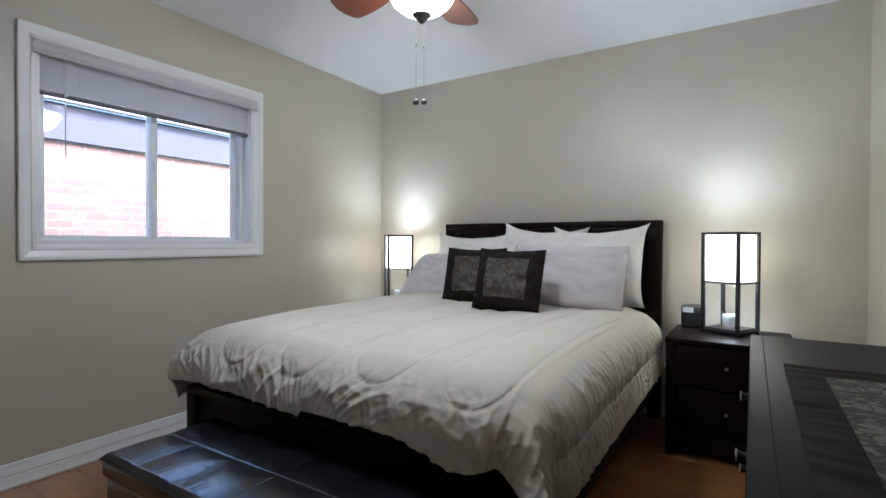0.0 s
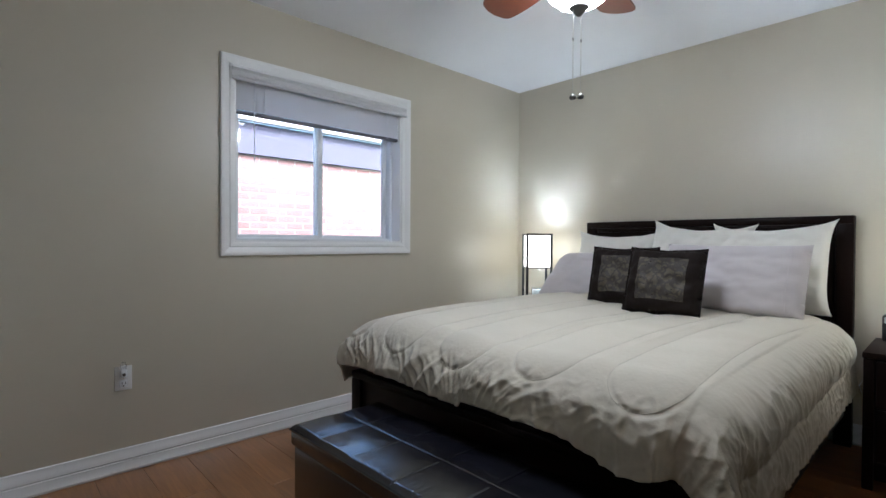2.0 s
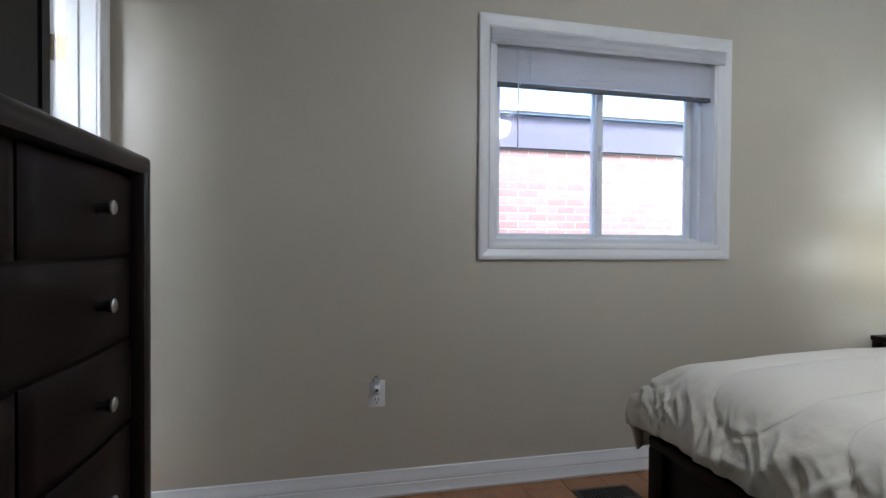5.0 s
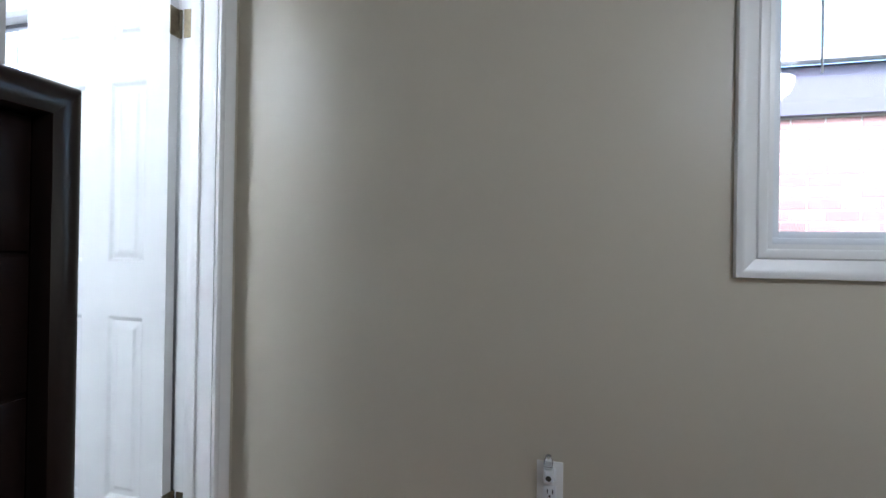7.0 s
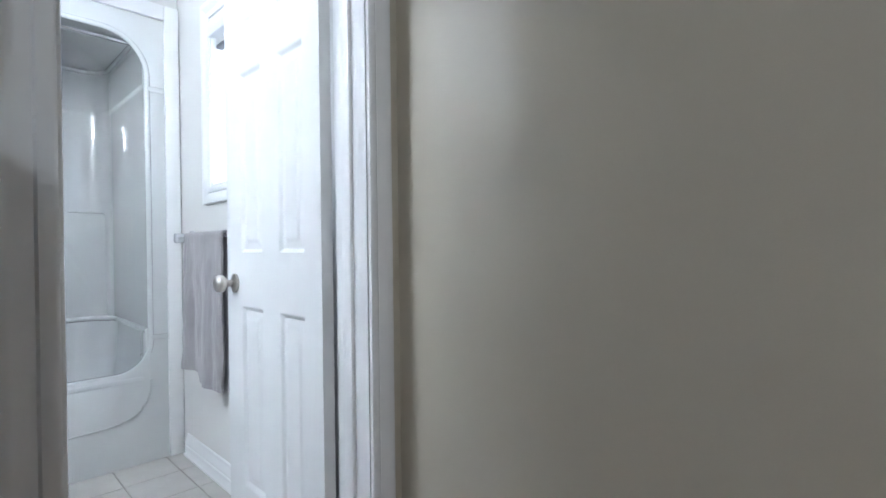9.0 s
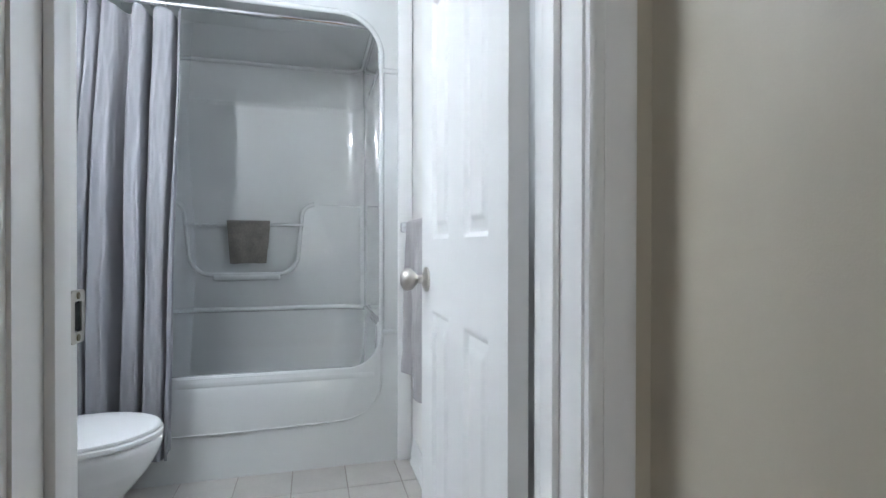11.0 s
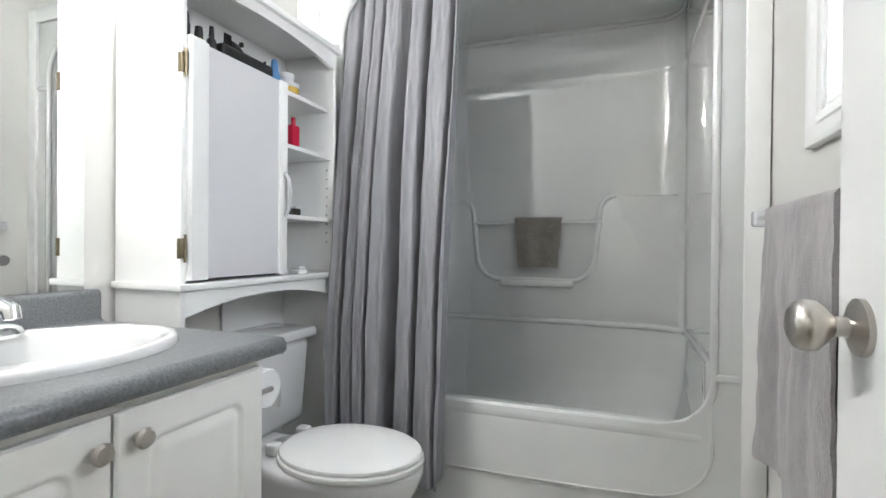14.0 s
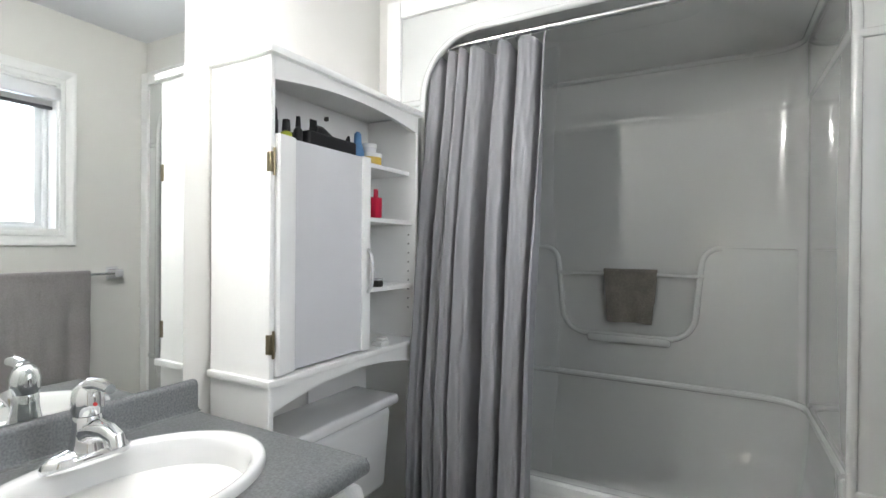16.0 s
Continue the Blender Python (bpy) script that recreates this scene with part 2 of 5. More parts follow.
def tube(points, r, seg=10, closed=False, bm=None, caps=True):
    bm = bm or bmesh.new()
    pts = [Vector(p) for p in points]
    rings, n = [], len(pts)
    side = None
    for i, p in enumerate(pts):
        a = pts[i - 1] if (i > 0 or closed) else p
        b = pts[(i + 1) % n] if (i < n - 1 or closed) else p
        d = (b - a).normalized()
        if side is None:
            side = d.orthogonal().normalized()
        side = (side - d * side.dot(d)).normalized()
        up = d.cross(side)
        rr = r[i] if isinstance(r, (list, tuple)) else r
        rings.append([bm.verts.new(p + rr * (math.cos(k * math.tau / seg) * side + math.sin(k * math.tau / seg) * up)) for k in range(seg)])
    for i in range(n if closed else n - 1):
        a, b = rings[i], rings[(i + 1) % n]
        for k in range(seg):
            bm.faces.new((a[k], a[(k + 1) % seg], b[(k + 1) % seg], b[k]))
    if caps and not closed:
        bm.faces.new(rings[0][::-1])
        bm.faces.new(rings[-1])
    return bm


def lathe(profile, at, seg=24, bm=None, axis="z"):
    """profile: (radius, height) from one end to the other."""
    bm = bm or bmesh.new()
    rings = []
    for r, h in profile:
        ring = []
        for k in range(seg):
            c, s = r * math.cos(k * math.tau / seg), r * math.sin(k * math.tau / seg)
            p = {"z": (c, s, h), "x": (h, c, s), "y": (c, h, s)}[axis]
            ring.append(bm.verts.new(Vector(p) + Vector(at)))
        rings.append(ring)
    for a, b in zip(rings, rings[1:]):
        for k in range(seg):
            bm.faces.new((a[k], a[(k + 1) % seg], b[(k + 1) % seg], b[k]))
    for ring, r in ((rings[0], profile[0][0]), (rings[-1], profile[-1][0])):
        if r > 1e-5:
            bm.faces.new(ring)
    bmesh.ops.remove_doubles(bm, verts=bm.verts, dist=1e-6)
    return bm


def sheet(f, nu, nv, bm=None, thick=0.0, wrap=False):
    bm = bm or bmesh.new()
    g = [[bm.verts.new(f(i / nu, j / nv)) for j in range(nv + 1)] for i in range(nu if wrap else nu + 1)]
    for i in range(nu):
        for j in range(nv):
            i2 = (i + 1) % len(g)
            bm.faces.new((g[i][j], g[i2][j], g[i2][j + 1], g[i][j + 1]))
    if thick:
        bmesh.ops.recalc_face_normals(bm, faces=bm.faces)
        bmesh.ops.solidify(bm, geom=list(bm.faces), thickness=thick)
    return bm


def prism(poly, axis, a, b, bevel=0.0, bm=None, seg=2):
    """A flat outline pushed from a to b along an axis; the outline's two numbers are the other two axes in order."""
    bm = bm or bmesh.new()

    def at(u, v, w):
        return {"x": (w, u, v), "y": (u, w, v), "z": (u, v, w)}[axis]

    lo = [bm.verts.new(at(u, v, a)) for u, v in poly]
    hi = [bm.verts.new(at(u, v, b)) for u, v in poly]
    n = len(poly)
    caps = [bm.faces.new(lo[::-1]), bm.faces.new(hi)]
    for i in range(n):
        bm.faces.new((lo[i], lo[(i + 1) % n], hi[(i + 1) % n], hi[i]))
    if bevel:
        edges = {e for f in caps for e in f.edges}
        bmesh.ops.bevel(bm, geom=list(edges), offset=bevel, segments=seg, profile=0.5, affect="EDGES")
    return bm


def rounded(corners, steps=6):
    """An outline with rounded corners from (u, v, radius)."""
    out, n = [], len(corners)
    for i, (u, v, r) in enumerate(corners):
        p = Vector((u, v))
        if r <= 0:
            out.append((u, v))
            continue
        a = (Vector(corners[i - 1][:2]) - p).normalized()
        b = (Vector(corners[(i + 1) % n][:2]) - p).normalized()
        half = a.angle(b) / 2
        d = r / math.tan(half)
        mid = p + (a + b).normalized() * r / math.sin(half)
        s, e = p + a * d - mid, p + b * d - mid
        a0, a1 = math.atan2(s.y, s.x), math.atan2(e.y, e.x)
        turn = (a1 - a0 + math.pi) % math.tau - math.pi
        for k in range(steps + 1):
            t = a0 + turn * k / steps
            out.append((mid.x + r * math.cos(t), mid.y + r * math.sin(t)))
    return out


def ring_plate(outer, inner, axis, a, b, bm=None):
    """A plate with a hole: outer and inner outlines with equally many points."""
    bm = bm or bmesh.new()

    def at(u, v, w):
        return {"x": (w, u, v), "y": (u, w, v), "z": (u, v, w)}[axis]

    o = [[bm.verts.new(at(u, v, w)) for u, v in outer] for w in (a, b)]
    i = [[bm.verts.new(at(u, v, w)) for u, v in inner] for w in (a, b)]
    n = len(outer)
    for k in range(n):
        m = (k + 1) % n
        bm.faces.new((o[0][k], o[0][m], i[0][m], i[0][k]))
        bm.faces.new((o[1][k], o[1][m], i[1][m], i[1][k]))
        bm.faces.new((o[0][k], o[0][m], o[1][m], o[1][k]))
        bm.faces.new((i[0][k], i[0][m], i[1][m], i[1][k]))
    return bm


def profile_frame(u0, u1, v0, v1, profile, place, sides="lrtb", bm=None):
    """A mitred moulding round the rectangle u0..u1, v0..v1 (its inner edge). profile: (outwards, proud); place(u, v, proud)."""
    bm = bm or bmesh.new()
    corners = [(u0, v0, -1, -1), (u1, v0, 1, -1), (u1, v1, 1, 1), (u0, v1, -1, 1)]
    names = ["b", "r", "t", "l"]
    for s in range(4):
        if names[s] not in sides:
            continue
        ends = []
        for k in (s, (s + 1) % 4):
            u, v, du, dv = corners[k]
            if names[s] in "lr":
                keep = (("b" in sides) if dv < 0 else ("t" in sides))
                dvv, duu = (dv if keep else 0), du
            else:
                keep = (("l" in sides) if du < 0 else ("r" in sides))
                duu, dvv = (du if keep else 0), dv
            ends.append([bm.verts.new(place(u + duu * o, v + dvv * o, h)) for o, h in profile])
        n = len(profile)
        for k in range(n - 1):
            bm.faces.new((ends[0][k], ends[0][k + 1], ends[1][k + 1], ends[1][k]))
        bm.faces.new(ends[0])
        bm.faces.new(ends[1][::-1])
    return bm


CASING = [(0.0, 0.0), (0.0, 0.010), (0.006, 0.014), (0.022, 0.014), (0.026, 0.010), (0.032, 0.012), (0.050, 0.018), (0.062, 0.022), (0.072, 0.020), (0.074, 0.0)]
BASEB = [(0.0, 0.0), (0.0, 0.020), (0.012, 0.024), (0.022, 0.018), (0.052, 0.016), (0.056, 0.012), (0.062, 0.016), (0.078, 0.014), (0.092, 0.007), (0.108, 0.006), (0.112, 0.0)]


def skirting(name, axis, a, b, at, sgn):
    """A baseboard along an axis from a to b on the wall plane at, proud towards sgn."""
    bm = bmesh.new()
    ends = []
    for w in (a, b):
        ends.append([bm.verts.new((at + sgn * d, w, h) if axis == "y" else (w, at + sgn * d, h)) for h, d in BASEB])
    for k in range(len(BASEB) - 1):
        bm.faces.new((ends[0][k], ends[0][k + 1], ends[1][k + 1], ends[1][k]))
    bm.faces.new(ends[0])
    bm.faces.new(ends[1][::-1])
    return solid(name, bm, TRIM, "white moulded wooden baseboard along the wall", "baseboard", kind="structure")


# ---- the shell ----
NORTH, EAST, SOUTH, CEILZ = 4.075, 3.345, 0.03, 2.44
BW, BE, BS, BN = -0.04, 1.68, -2.62, -0.10
DX0, DX1, DTOP = 0.100, 0.686, 2.045
W1 = (1.571, 2.733, 1.097, 2.044)
W2 = (-1.295, -0.50, 1.315, 2.07)


def wall_x(name, x0, x1, y0, y1, z1, material, holes, label):
    bm = bmesh.new()
    if not holes:
        box(x0, x1, y0, y1, 0, z1, bm=bm)
    for h0, h1, b0, b1 in holes:
        box(x0, x1, y0, h0, 0, z1, bm=bm)
        box(x0, x1, h1, y1, 0, z1, bm=bm)
        box(x0, x1, h0, h1, 0, b0, bm=bm)
        box(x0, x1, h0, h1, b1, z1, bm=bm)
    return solid(name, bm, material, label, "wall", kind="structure", smooth=0)


wall_x("wall_west", -0.24, 0.0, -0.04, NORTH + 0.12, CEILZ, TAN, [W1], "beige painted wall with a window opening")
wall_x("wall_west_bathroom", -0.24, BW, BS - 0.1, -0.04, CEILZ, BATHWALL, [W2], "pale grey painted bathroom wall with a small window")
wall_x("wall_east", EAST, EAST + 0.12, -0.10, NORTH + 0.12, CEILZ, TAN, [], "plain beige painted bedroom wall")
wall_x("wall_east_bathroom", BE, BE + 0.1, BS - 0.1, BN, CEILZ, BATHWALL, [], "pale grey painted bathroom wall behind the vanity")
solid("wall_north", box(0, EAST, NORTH, NORTH + 0.12, 0, CEILZ), TAN, "beige painted wall behind the bed", "wall", kind="structure", smooth=0)
solid("wall_south_bathroom", box(BW, BE, BS - 0.1, BS, 0, CEILZ), BATHWALL, "plain bathroom wall behind the tub", "wall", kind="structure", smooth=0)
for nm, ya, yb, xa, xb, mt, lb in (("wall_south", -0.04, SOUTH, 0.0, EAST, TAN, "beige painted wall with the bathroom doorway"),
                                   ("wall_north_bathroom", BN, -0.04, BW, BE + 0.1, BATHWALL, "pale grey bathroom wall with the doorway")):
    bm = box(xa, DX0 - 0.015, ya, yb, 0, CEILZ)
    box(DX1 + 0.015, xb, ya, yb, 0, CEILZ, bm=bm)
    box(DX0 - 0.015, DX1 + 0.015, ya, yb, DTOP + 0.015, CEILZ, bm=bm)
    solid(nm, bm, mt, lb, "wall", kind="structure", smooth=0)
solid("ceiling", box(-0.24, EAST + 0.12, -0.10, NORTH + 0.12, CEILZ, CEILZ + 0.15), CEIL, "smooth white painted bedroom ceiling", "ceiling", kind="structure", smooth=0)
solid("ceiling_bathroom", box(-0.24, BE + 0.1, BS - 0.1, -0.104, CEILZ, CEILZ + 0.15), CEIL, "white painted bathroom ceiling", "ceiling", kind="structure", smooth=0)
floor = solid("floor", box(0, EAST, -0.03, NORTH, -0.12, -0.012), SUBF, "honey-brown laminate plank floor", "floor", kind="structure", smooth=0)
bath_floor = solid("floor_bathroom", box(BW, BE, BS, -0.034, -0.12, -0.006), GROUT, "pale beige square tile floor with grout joints", "floor", kind="structure", smooth=0)
skirting("baseboard", "y", SOUTH + 0.015, NORTH, 0.0, 1)
skirting("baseboard", "x", 0.025, EAST - 0.025, NORTH, -1)
skirting("baseboard", "y", SOUTH + 0.025, NORTH - 0.025, EAST, -1)
skirting("baseboard", "x", DX1 + 0.075, EAST - 0.025, SOUTH, 1)
skirting("baseboard", "y", -1.66, BN - 0.002, BW, 1)

# doorway: jambs, stops and casings
bm = box(DX0 - 0.015, DX0, BN, SOUTH, 0, DTOP + 0.015)
box(DX1, DX1 + 0.015, BN, SOUTH, 0, DTOP + 0.015, bm=bm)
box(DX0, DX1, BN, SOUTH, DTOP, DTOP + 0.015, bm=bm)
solid("door_jamb", bm, TRIM, "white painted bathroom door jamb", "door frame", kind="structure", smooth=0)
bm = box(DX0, DX0 + 0.011, -0.06, -0.024, 0, DTOP, 0.002)
box(DX1 - 0.011, DX1, -0.06, -0.024, 0, DTOP, 0.002, bm=bm)
box(DX0 + 0.011, DX1 - 0.011, -0.06, -0.024, DTOP - 0.011, DTOP, 0.002, bm=bm)
solid("door_stop", bm, TRIM, "white door stop moulding on the jamb", "trim", kind="structure")
bm = profile_frame(DX0 - 0.004, DX1 + 0.004, 0, DTOP + 0.004, [(o * 1.17, h) for o, h in CASING], lambda u, v, h: (u, SOUTH + h, v), "rt")
profile_frame(DX0 - 0.004, DX1 + 0.004, 0, DTOP + 0.004, [(o * 0.82, h) for o, h in CASING], lambda u, v, h: (u, SOUTH + h, v), "l", bm=bm)
solid("trim", bm, TRIM, "white moulded casing round the bathroom doorway", "trim", kind="structure")
# the unseen hinge-side leg is added to block light in the door gap
bm = profile_frame(DX0 - 0.004, DX1 + 0.004, 0, DTOP + 0.004, CASING, lambda u, v, h: (u, BN - h, v), "lrt")
solid("trim", bm, TRIM, "white moulded casing on the bathroom side of the doorway", "trim", kind="structure")
solid("threshold", box(DX0, DX1, -0.10, 0.0, -0.01, 0.006, 0.003), NICKEL, "thin metal threshold strip in the doorway", "threshold", kind="structure")

# strike plate in the east jamb
strike = thing("strike_plate", (DX1, -0.08, 0.91), "brushed nickel strike plate set in the door jamb", "strike plate")
hole = rounded([(-0.105, 0.908, 0.003), (-0.087, 0.908, 0.003), (-0.087, 0.944, 0.003), (-0.105, 0.944, 0.003)], 4)
rim = rounded([(-0.113, 0.895, 0.006), (-0.078, 0.895, 0.006), (-0.078, 0.957, 0.006), (-0.113, 0.957, 0.006)], 4)
part("plate", ring_plate(rim, hole, "x", DX1 - 0.003, DX1 + 0.0005), NICKEL, strike)
# black sheet behind the plate, painted as the hole's shade
part("latch_hole", box(DX1 - 0.001, DX1 + 0.0004, -0.104, -0.088, 0.909, 0.943), HOLE_SHADE, strike, "black sheet painting in the latch hole's shade")
for sz in (0.9015, 0.9505):
    part("screw", lathe([(0.0, -0.0045), (0.004, -0.004), (0.0045, -0.0028)], (DX1, -0.0955, sz), 10, axis="x"), BRASS, strike)


def window(name, hole, x_in, label):
    """A white sliding window in a west wall: casing, jamb liner, frame, two sashes and their panes."""
    y0, y1, z0, z1 = hole
    w = thing(name, (x_in, (y0 + y1) / 2, z0), label, "window", kind="structure")
    part("casing", profile_frame(y0, y1, z0, z1, CASING, lambda u, v, h: (x_in + h, u, v)), TRIM, w)
    bm = bmesh.new()
    for a in ((y0, y0 + 0.012, z0, z1), (y1 - 0.012, y1, z0, z1), (y0 + 0.012, y1 - 0.012, z0, z0 + 0.012), (y0 + 0.012, y1 - 0.012, z1 - 0.012, z1)):
        box(x_in - 0.10, x_in + 0.004, *a, bm=bm)
    part("jamb_liner", bm, TRIM, w, smooth=0)
    bm = bmesh.new()
    a0, a1, c0, c1 = y0 + 0.012, y1 - 0.012, z0 + 0.012, z1 - 0.012
    for a in ((a0, a0 + 0.022, c0, c1), (a1 - 0.022, a1, c0, c1), (a0 + 0.022, a1 - 0.022, c0, c0 + 0.018), (a0 + 0.022, a1 - 0.022, c1 - 0.02, c1)):
        box(x_in - 0.165, x_in - 0.085, *a, bevel=0.003, bm=bm)
    part("window_frame", bm, VINYL, w)
    mid = (a0 + a1) / 2
    for s0, s1, xs in ((a0 + 0.018, mid + 0.020, -0.115), (mid - 0.020, a1 - 0.018, -0.145)):
        bm = bmesh.new()
        for a in ((s0, s0 + 0.034, c0 + 0.012, c1 - 0.012), (s1 - 0.034, s1, c0 + 0.012, c1 - 0.012),
                  (s0 + 0.034, s1 - 0.034, c0 + 0.012, c0 + 0.036), (s0 + 0.034, s1 - 0.034, c1 - 0.04, c1 - 0.012)):
            box(x_in + xs - 0.013, x_in + xs + 0.013, *a, bevel=0.003, bm=bm)
        sash = part("sash", bm, VINYL, w)
        pane = part("pane", box(x_in + xs - 0.003, x_in + xs + 0.003, s0 + 0.030, s1 - 0.030, c0 + 0.032, c1 - 0.036), GLASS, sash, smooth=0)
        pane.visible_shadow = False
    zl = z0 + 0.38 * (z1 - z0)
    part("sash_latch", box(x_in - 0.104, x_in - 0.088, mid - 0.004, mid + 0.014, zl + 0.05, zl + 0.12, 0.004), VINYL, w, "white plastic sash latch")
    part("sash_latch", box(x_in - 0.132, x_in - 0.112, a1 - 0.064, a1 - 0.044, zl + 0.04, zl + 0.10, 0.004), VINYL, w, "white plastic sash latch")
    return w


window("window_1", W1, 0.0, "white vinyl sliding window with moulded casing")
window("window_2", W2, BW, "small white sliding bathroom window with casing")


# ---- bedroom: blind ----
blind = thing("window_blind", (-0.03, 2.152, 2.03), "grey-white horizontal mini blind drawn up over the window", "blind")
BY0, BY1 = W1[0] + 0.016, W1[1] - 0.016
part("valance", prism([(0.022, 1.984), (0.030, 1.986), (0.034, 1.996), (0.030, 2.004), (0.026, 2.008), (0.026, 2.030), (0.032, 2.036), (0.036, 2.046), (0.030, 2.052), (0.0225, 2.054)], "y", W1[0] - 0.018, W1[1] + 0.028), BLIND, blind, "moulded white valance")
for k in range(15):
    zz = 2.004 - 0.0112 * k
    part("slat", prism([(-0.0190, zz - 0.0146), (-0.0222, zz - 0.0070), (-0.0275, zz + 0.0004), (-0.0282, zz), (-0.0229, zz - 0.0074), (-0.0197, zz - 0.0149)], "y", BY0, BY1), BLIND, blind)
part("head_rail", box(-0.045, -0.014, BY0, BY1, 2.006, 2.030, 0.003), BLIND, blind)
# rail of the pale blind, its shade painted on as dark grey
part("bottom_rail", box(-0.044, -0.016, BY0, BY1, 1.812, 1.832, 0.004), RAIL_SHADE, blind, "bottom rail with its shade painted in dark grey")
for cy in (1.70, 2.62):
    part("ladder_cord", tube([(-0.014, cy, 2.0), (-0.0135, cy, 1.9), (-0.0135, cy, 1.82)], 0.0016, 6), VINYL, blind)
part("tilt_wand", tube([(-0.011, 1.69, 2.0), (-0.010, 1.69, 1.53)], 0.003, 8), VINYL, blind, "clear plastic tilt wand")
# white beads put in for sky light shining through the cord holes
for k in range(9):
    part("pull_cord_bead", lathe([(0.0, 0.0), (0.0045, 0.003), (0.0045, 0.007), (0.0, 0.010)], (-0.009, 1.748, 1.845 + 0.0155 * k), 8), VINYL, blind)

# ---- wall outlet with a plugged-in air freshener ----
outlet = thing("wall_outlet", (0.0, 1.055, 0.39), "white duplex wall outlet with a small plug-in", "outlet")
part("plate", box(0.0, 0.006, 1.018, 1.089, 0.39, 0.505, 0.002), TRIM, outlet)
part("receptacle", box(0.005, 0.009, 1.036, 1.071, 0.405, 0.44, 0.003), VINYL, outlet)
part("receptacle", box(0.005, 0.009, 1.036, 1.071, 0.452, 0.487, 0.003), VINYL, outlet)
part("plate_screw", lathe([(0.0, 0.0072), (0.003, 0.007), (0.0035, 0.0055)], (0.0, 1.0535, 0.446), 10, axis="x"), NICKEL, outlet)
# slots are black blocks painted as shade, not cut openings
for sy in (1.046, 1.060):
    part("slot", box(0.0085, 0.0095, sy, sy + 0.003, 0.418, 0.430), HOLE_SHADE, outlet)
part("slot", box(0.0085, 0.0095, 1.051, 1.056, 0.408, 0.414), HOLE_SHADE, outlet)
plug = thing("plug_in_freshener", (0.0, 1.053, 0.455), "small white plug-in air freshener in the outlet", "air freshener")
part("body", box(0.009, 0.036, 1.038, 1.064, 0.455, 0.494, 0.007, 3), VINYL, plug)
part("warmer_ring", lathe([(0.0, 0.0375), (0.006, 0.0372), (0.0085, 0.035)], (0.0, 1.051, 0.470), 16, axis="x"), PEWTER, plug, "dark round vent")
part("bottle", lathe([(0.0, 0.0), (0.012, 0.002), (0.013, 0.02), (0.008, 0.03), (0.008, 0.036)], (0.024, 1.050, 0.492), 14), CLEARV, plug, "clear plastic refill bottle")

# ---- floor register ----
vent = thing("floor_vent", (0.18, 2.04, 0.0), "brown metal floor register by the wall", "floor vent")
fr = [(0.13, 1.905), (0.245, 1.905), (0.245, 2.175), (0.13, 2.175)]
inn = [(0.145, 1.92), (0.23, 1.92), (0.23, 2.16), (0.145, 2.16)]
part("frame", ring_plate(fr, inn, "z", 0.0, 0.006), PEWTER, vent)
# black sheet under the slats paints in the duct's shade
part("well", box(0.145, 0.23, 1.92, 2.16, 0.0005, 0.0015), HOLE_SHADE, vent, "black sheet painting in the duct's shade")
for k in range(15):
    part("slat", box(0.145, 0.23, 1.926 + k * 0.0158, 1.931 + k * 0.0158, 0.0015, 0.005), PEWTER, vent)


# ---- bed ----
def cloth_noise(x, y, z):
    return noise.noise(Vector((x, y, z)))


bed = thing("bed", (1.52, 2.95, 0.0), "queen bed with dark espresso wooden frame", "bed")
hb = part("headboard", box(0.80, 2.275, 4.015, 4.035, 0.30, 1.215), ESPH, bed)
part("headboard_panel", box(0.82, 2.255, 3.999, 4.015, 0.55, 1.19, 0.012), ESPH, hb)
bm = box(0.737, 0.815, 3.985, 4.05, 0.0, 1.262, 0.006)
part("headboard_post", bm, ESP, bed)
part("headboard_post", box(2.260, 2.339, 3.985, 4.05, 0.0, 1.262, 0.006), ESP, bed)
part("headboard_rail", box(0.737, 2.339, 3.980, 4.055, 1.215, 1.262, 0.008), ESPH, bed)
part("headboard_rail", box(0.815, 2.26, 3.99, 4.05, 1.185, 1.2145, 0.006), ESPH, bed)
part("footboard", box(0.77, 2.27, 1.885, 1.91, 0.12, 0.455, 0.003), ESPH, bed)
part("footboard_rail", box(0.716, 2.325, 1.867, 1.925, 0.448, 0.482, 0.006), ESPH, bed)
for fx in (0.716, 2.257):
    part("footboard_post", box(fx, fx + 0.068, 1.867, 1.925, 0.0, 0.448, 0.005), ESP, bed)
for fx in (0.735, 2.28):
    part("side_rail", box(fx, fx + 0.03, 1.925, 3.985, 0.17, 0.40, 0.004), ESPH, bed)
part("slat_base", box(0.766, 2.279, 1.93, 3.98, 0.30, 0.34), ESP, bed)
solid("mattress", box(0.79, 2.25, 1.97, 3.97, 0.34, 0.685, 0.06, 4), MATT, "thick queen mattress on the bed", "mattress")

BX, HX, HXW, FOOT, TOPZ, UW = 1.52, 0.68, 0.635, 2.0, 0.742, 0.118


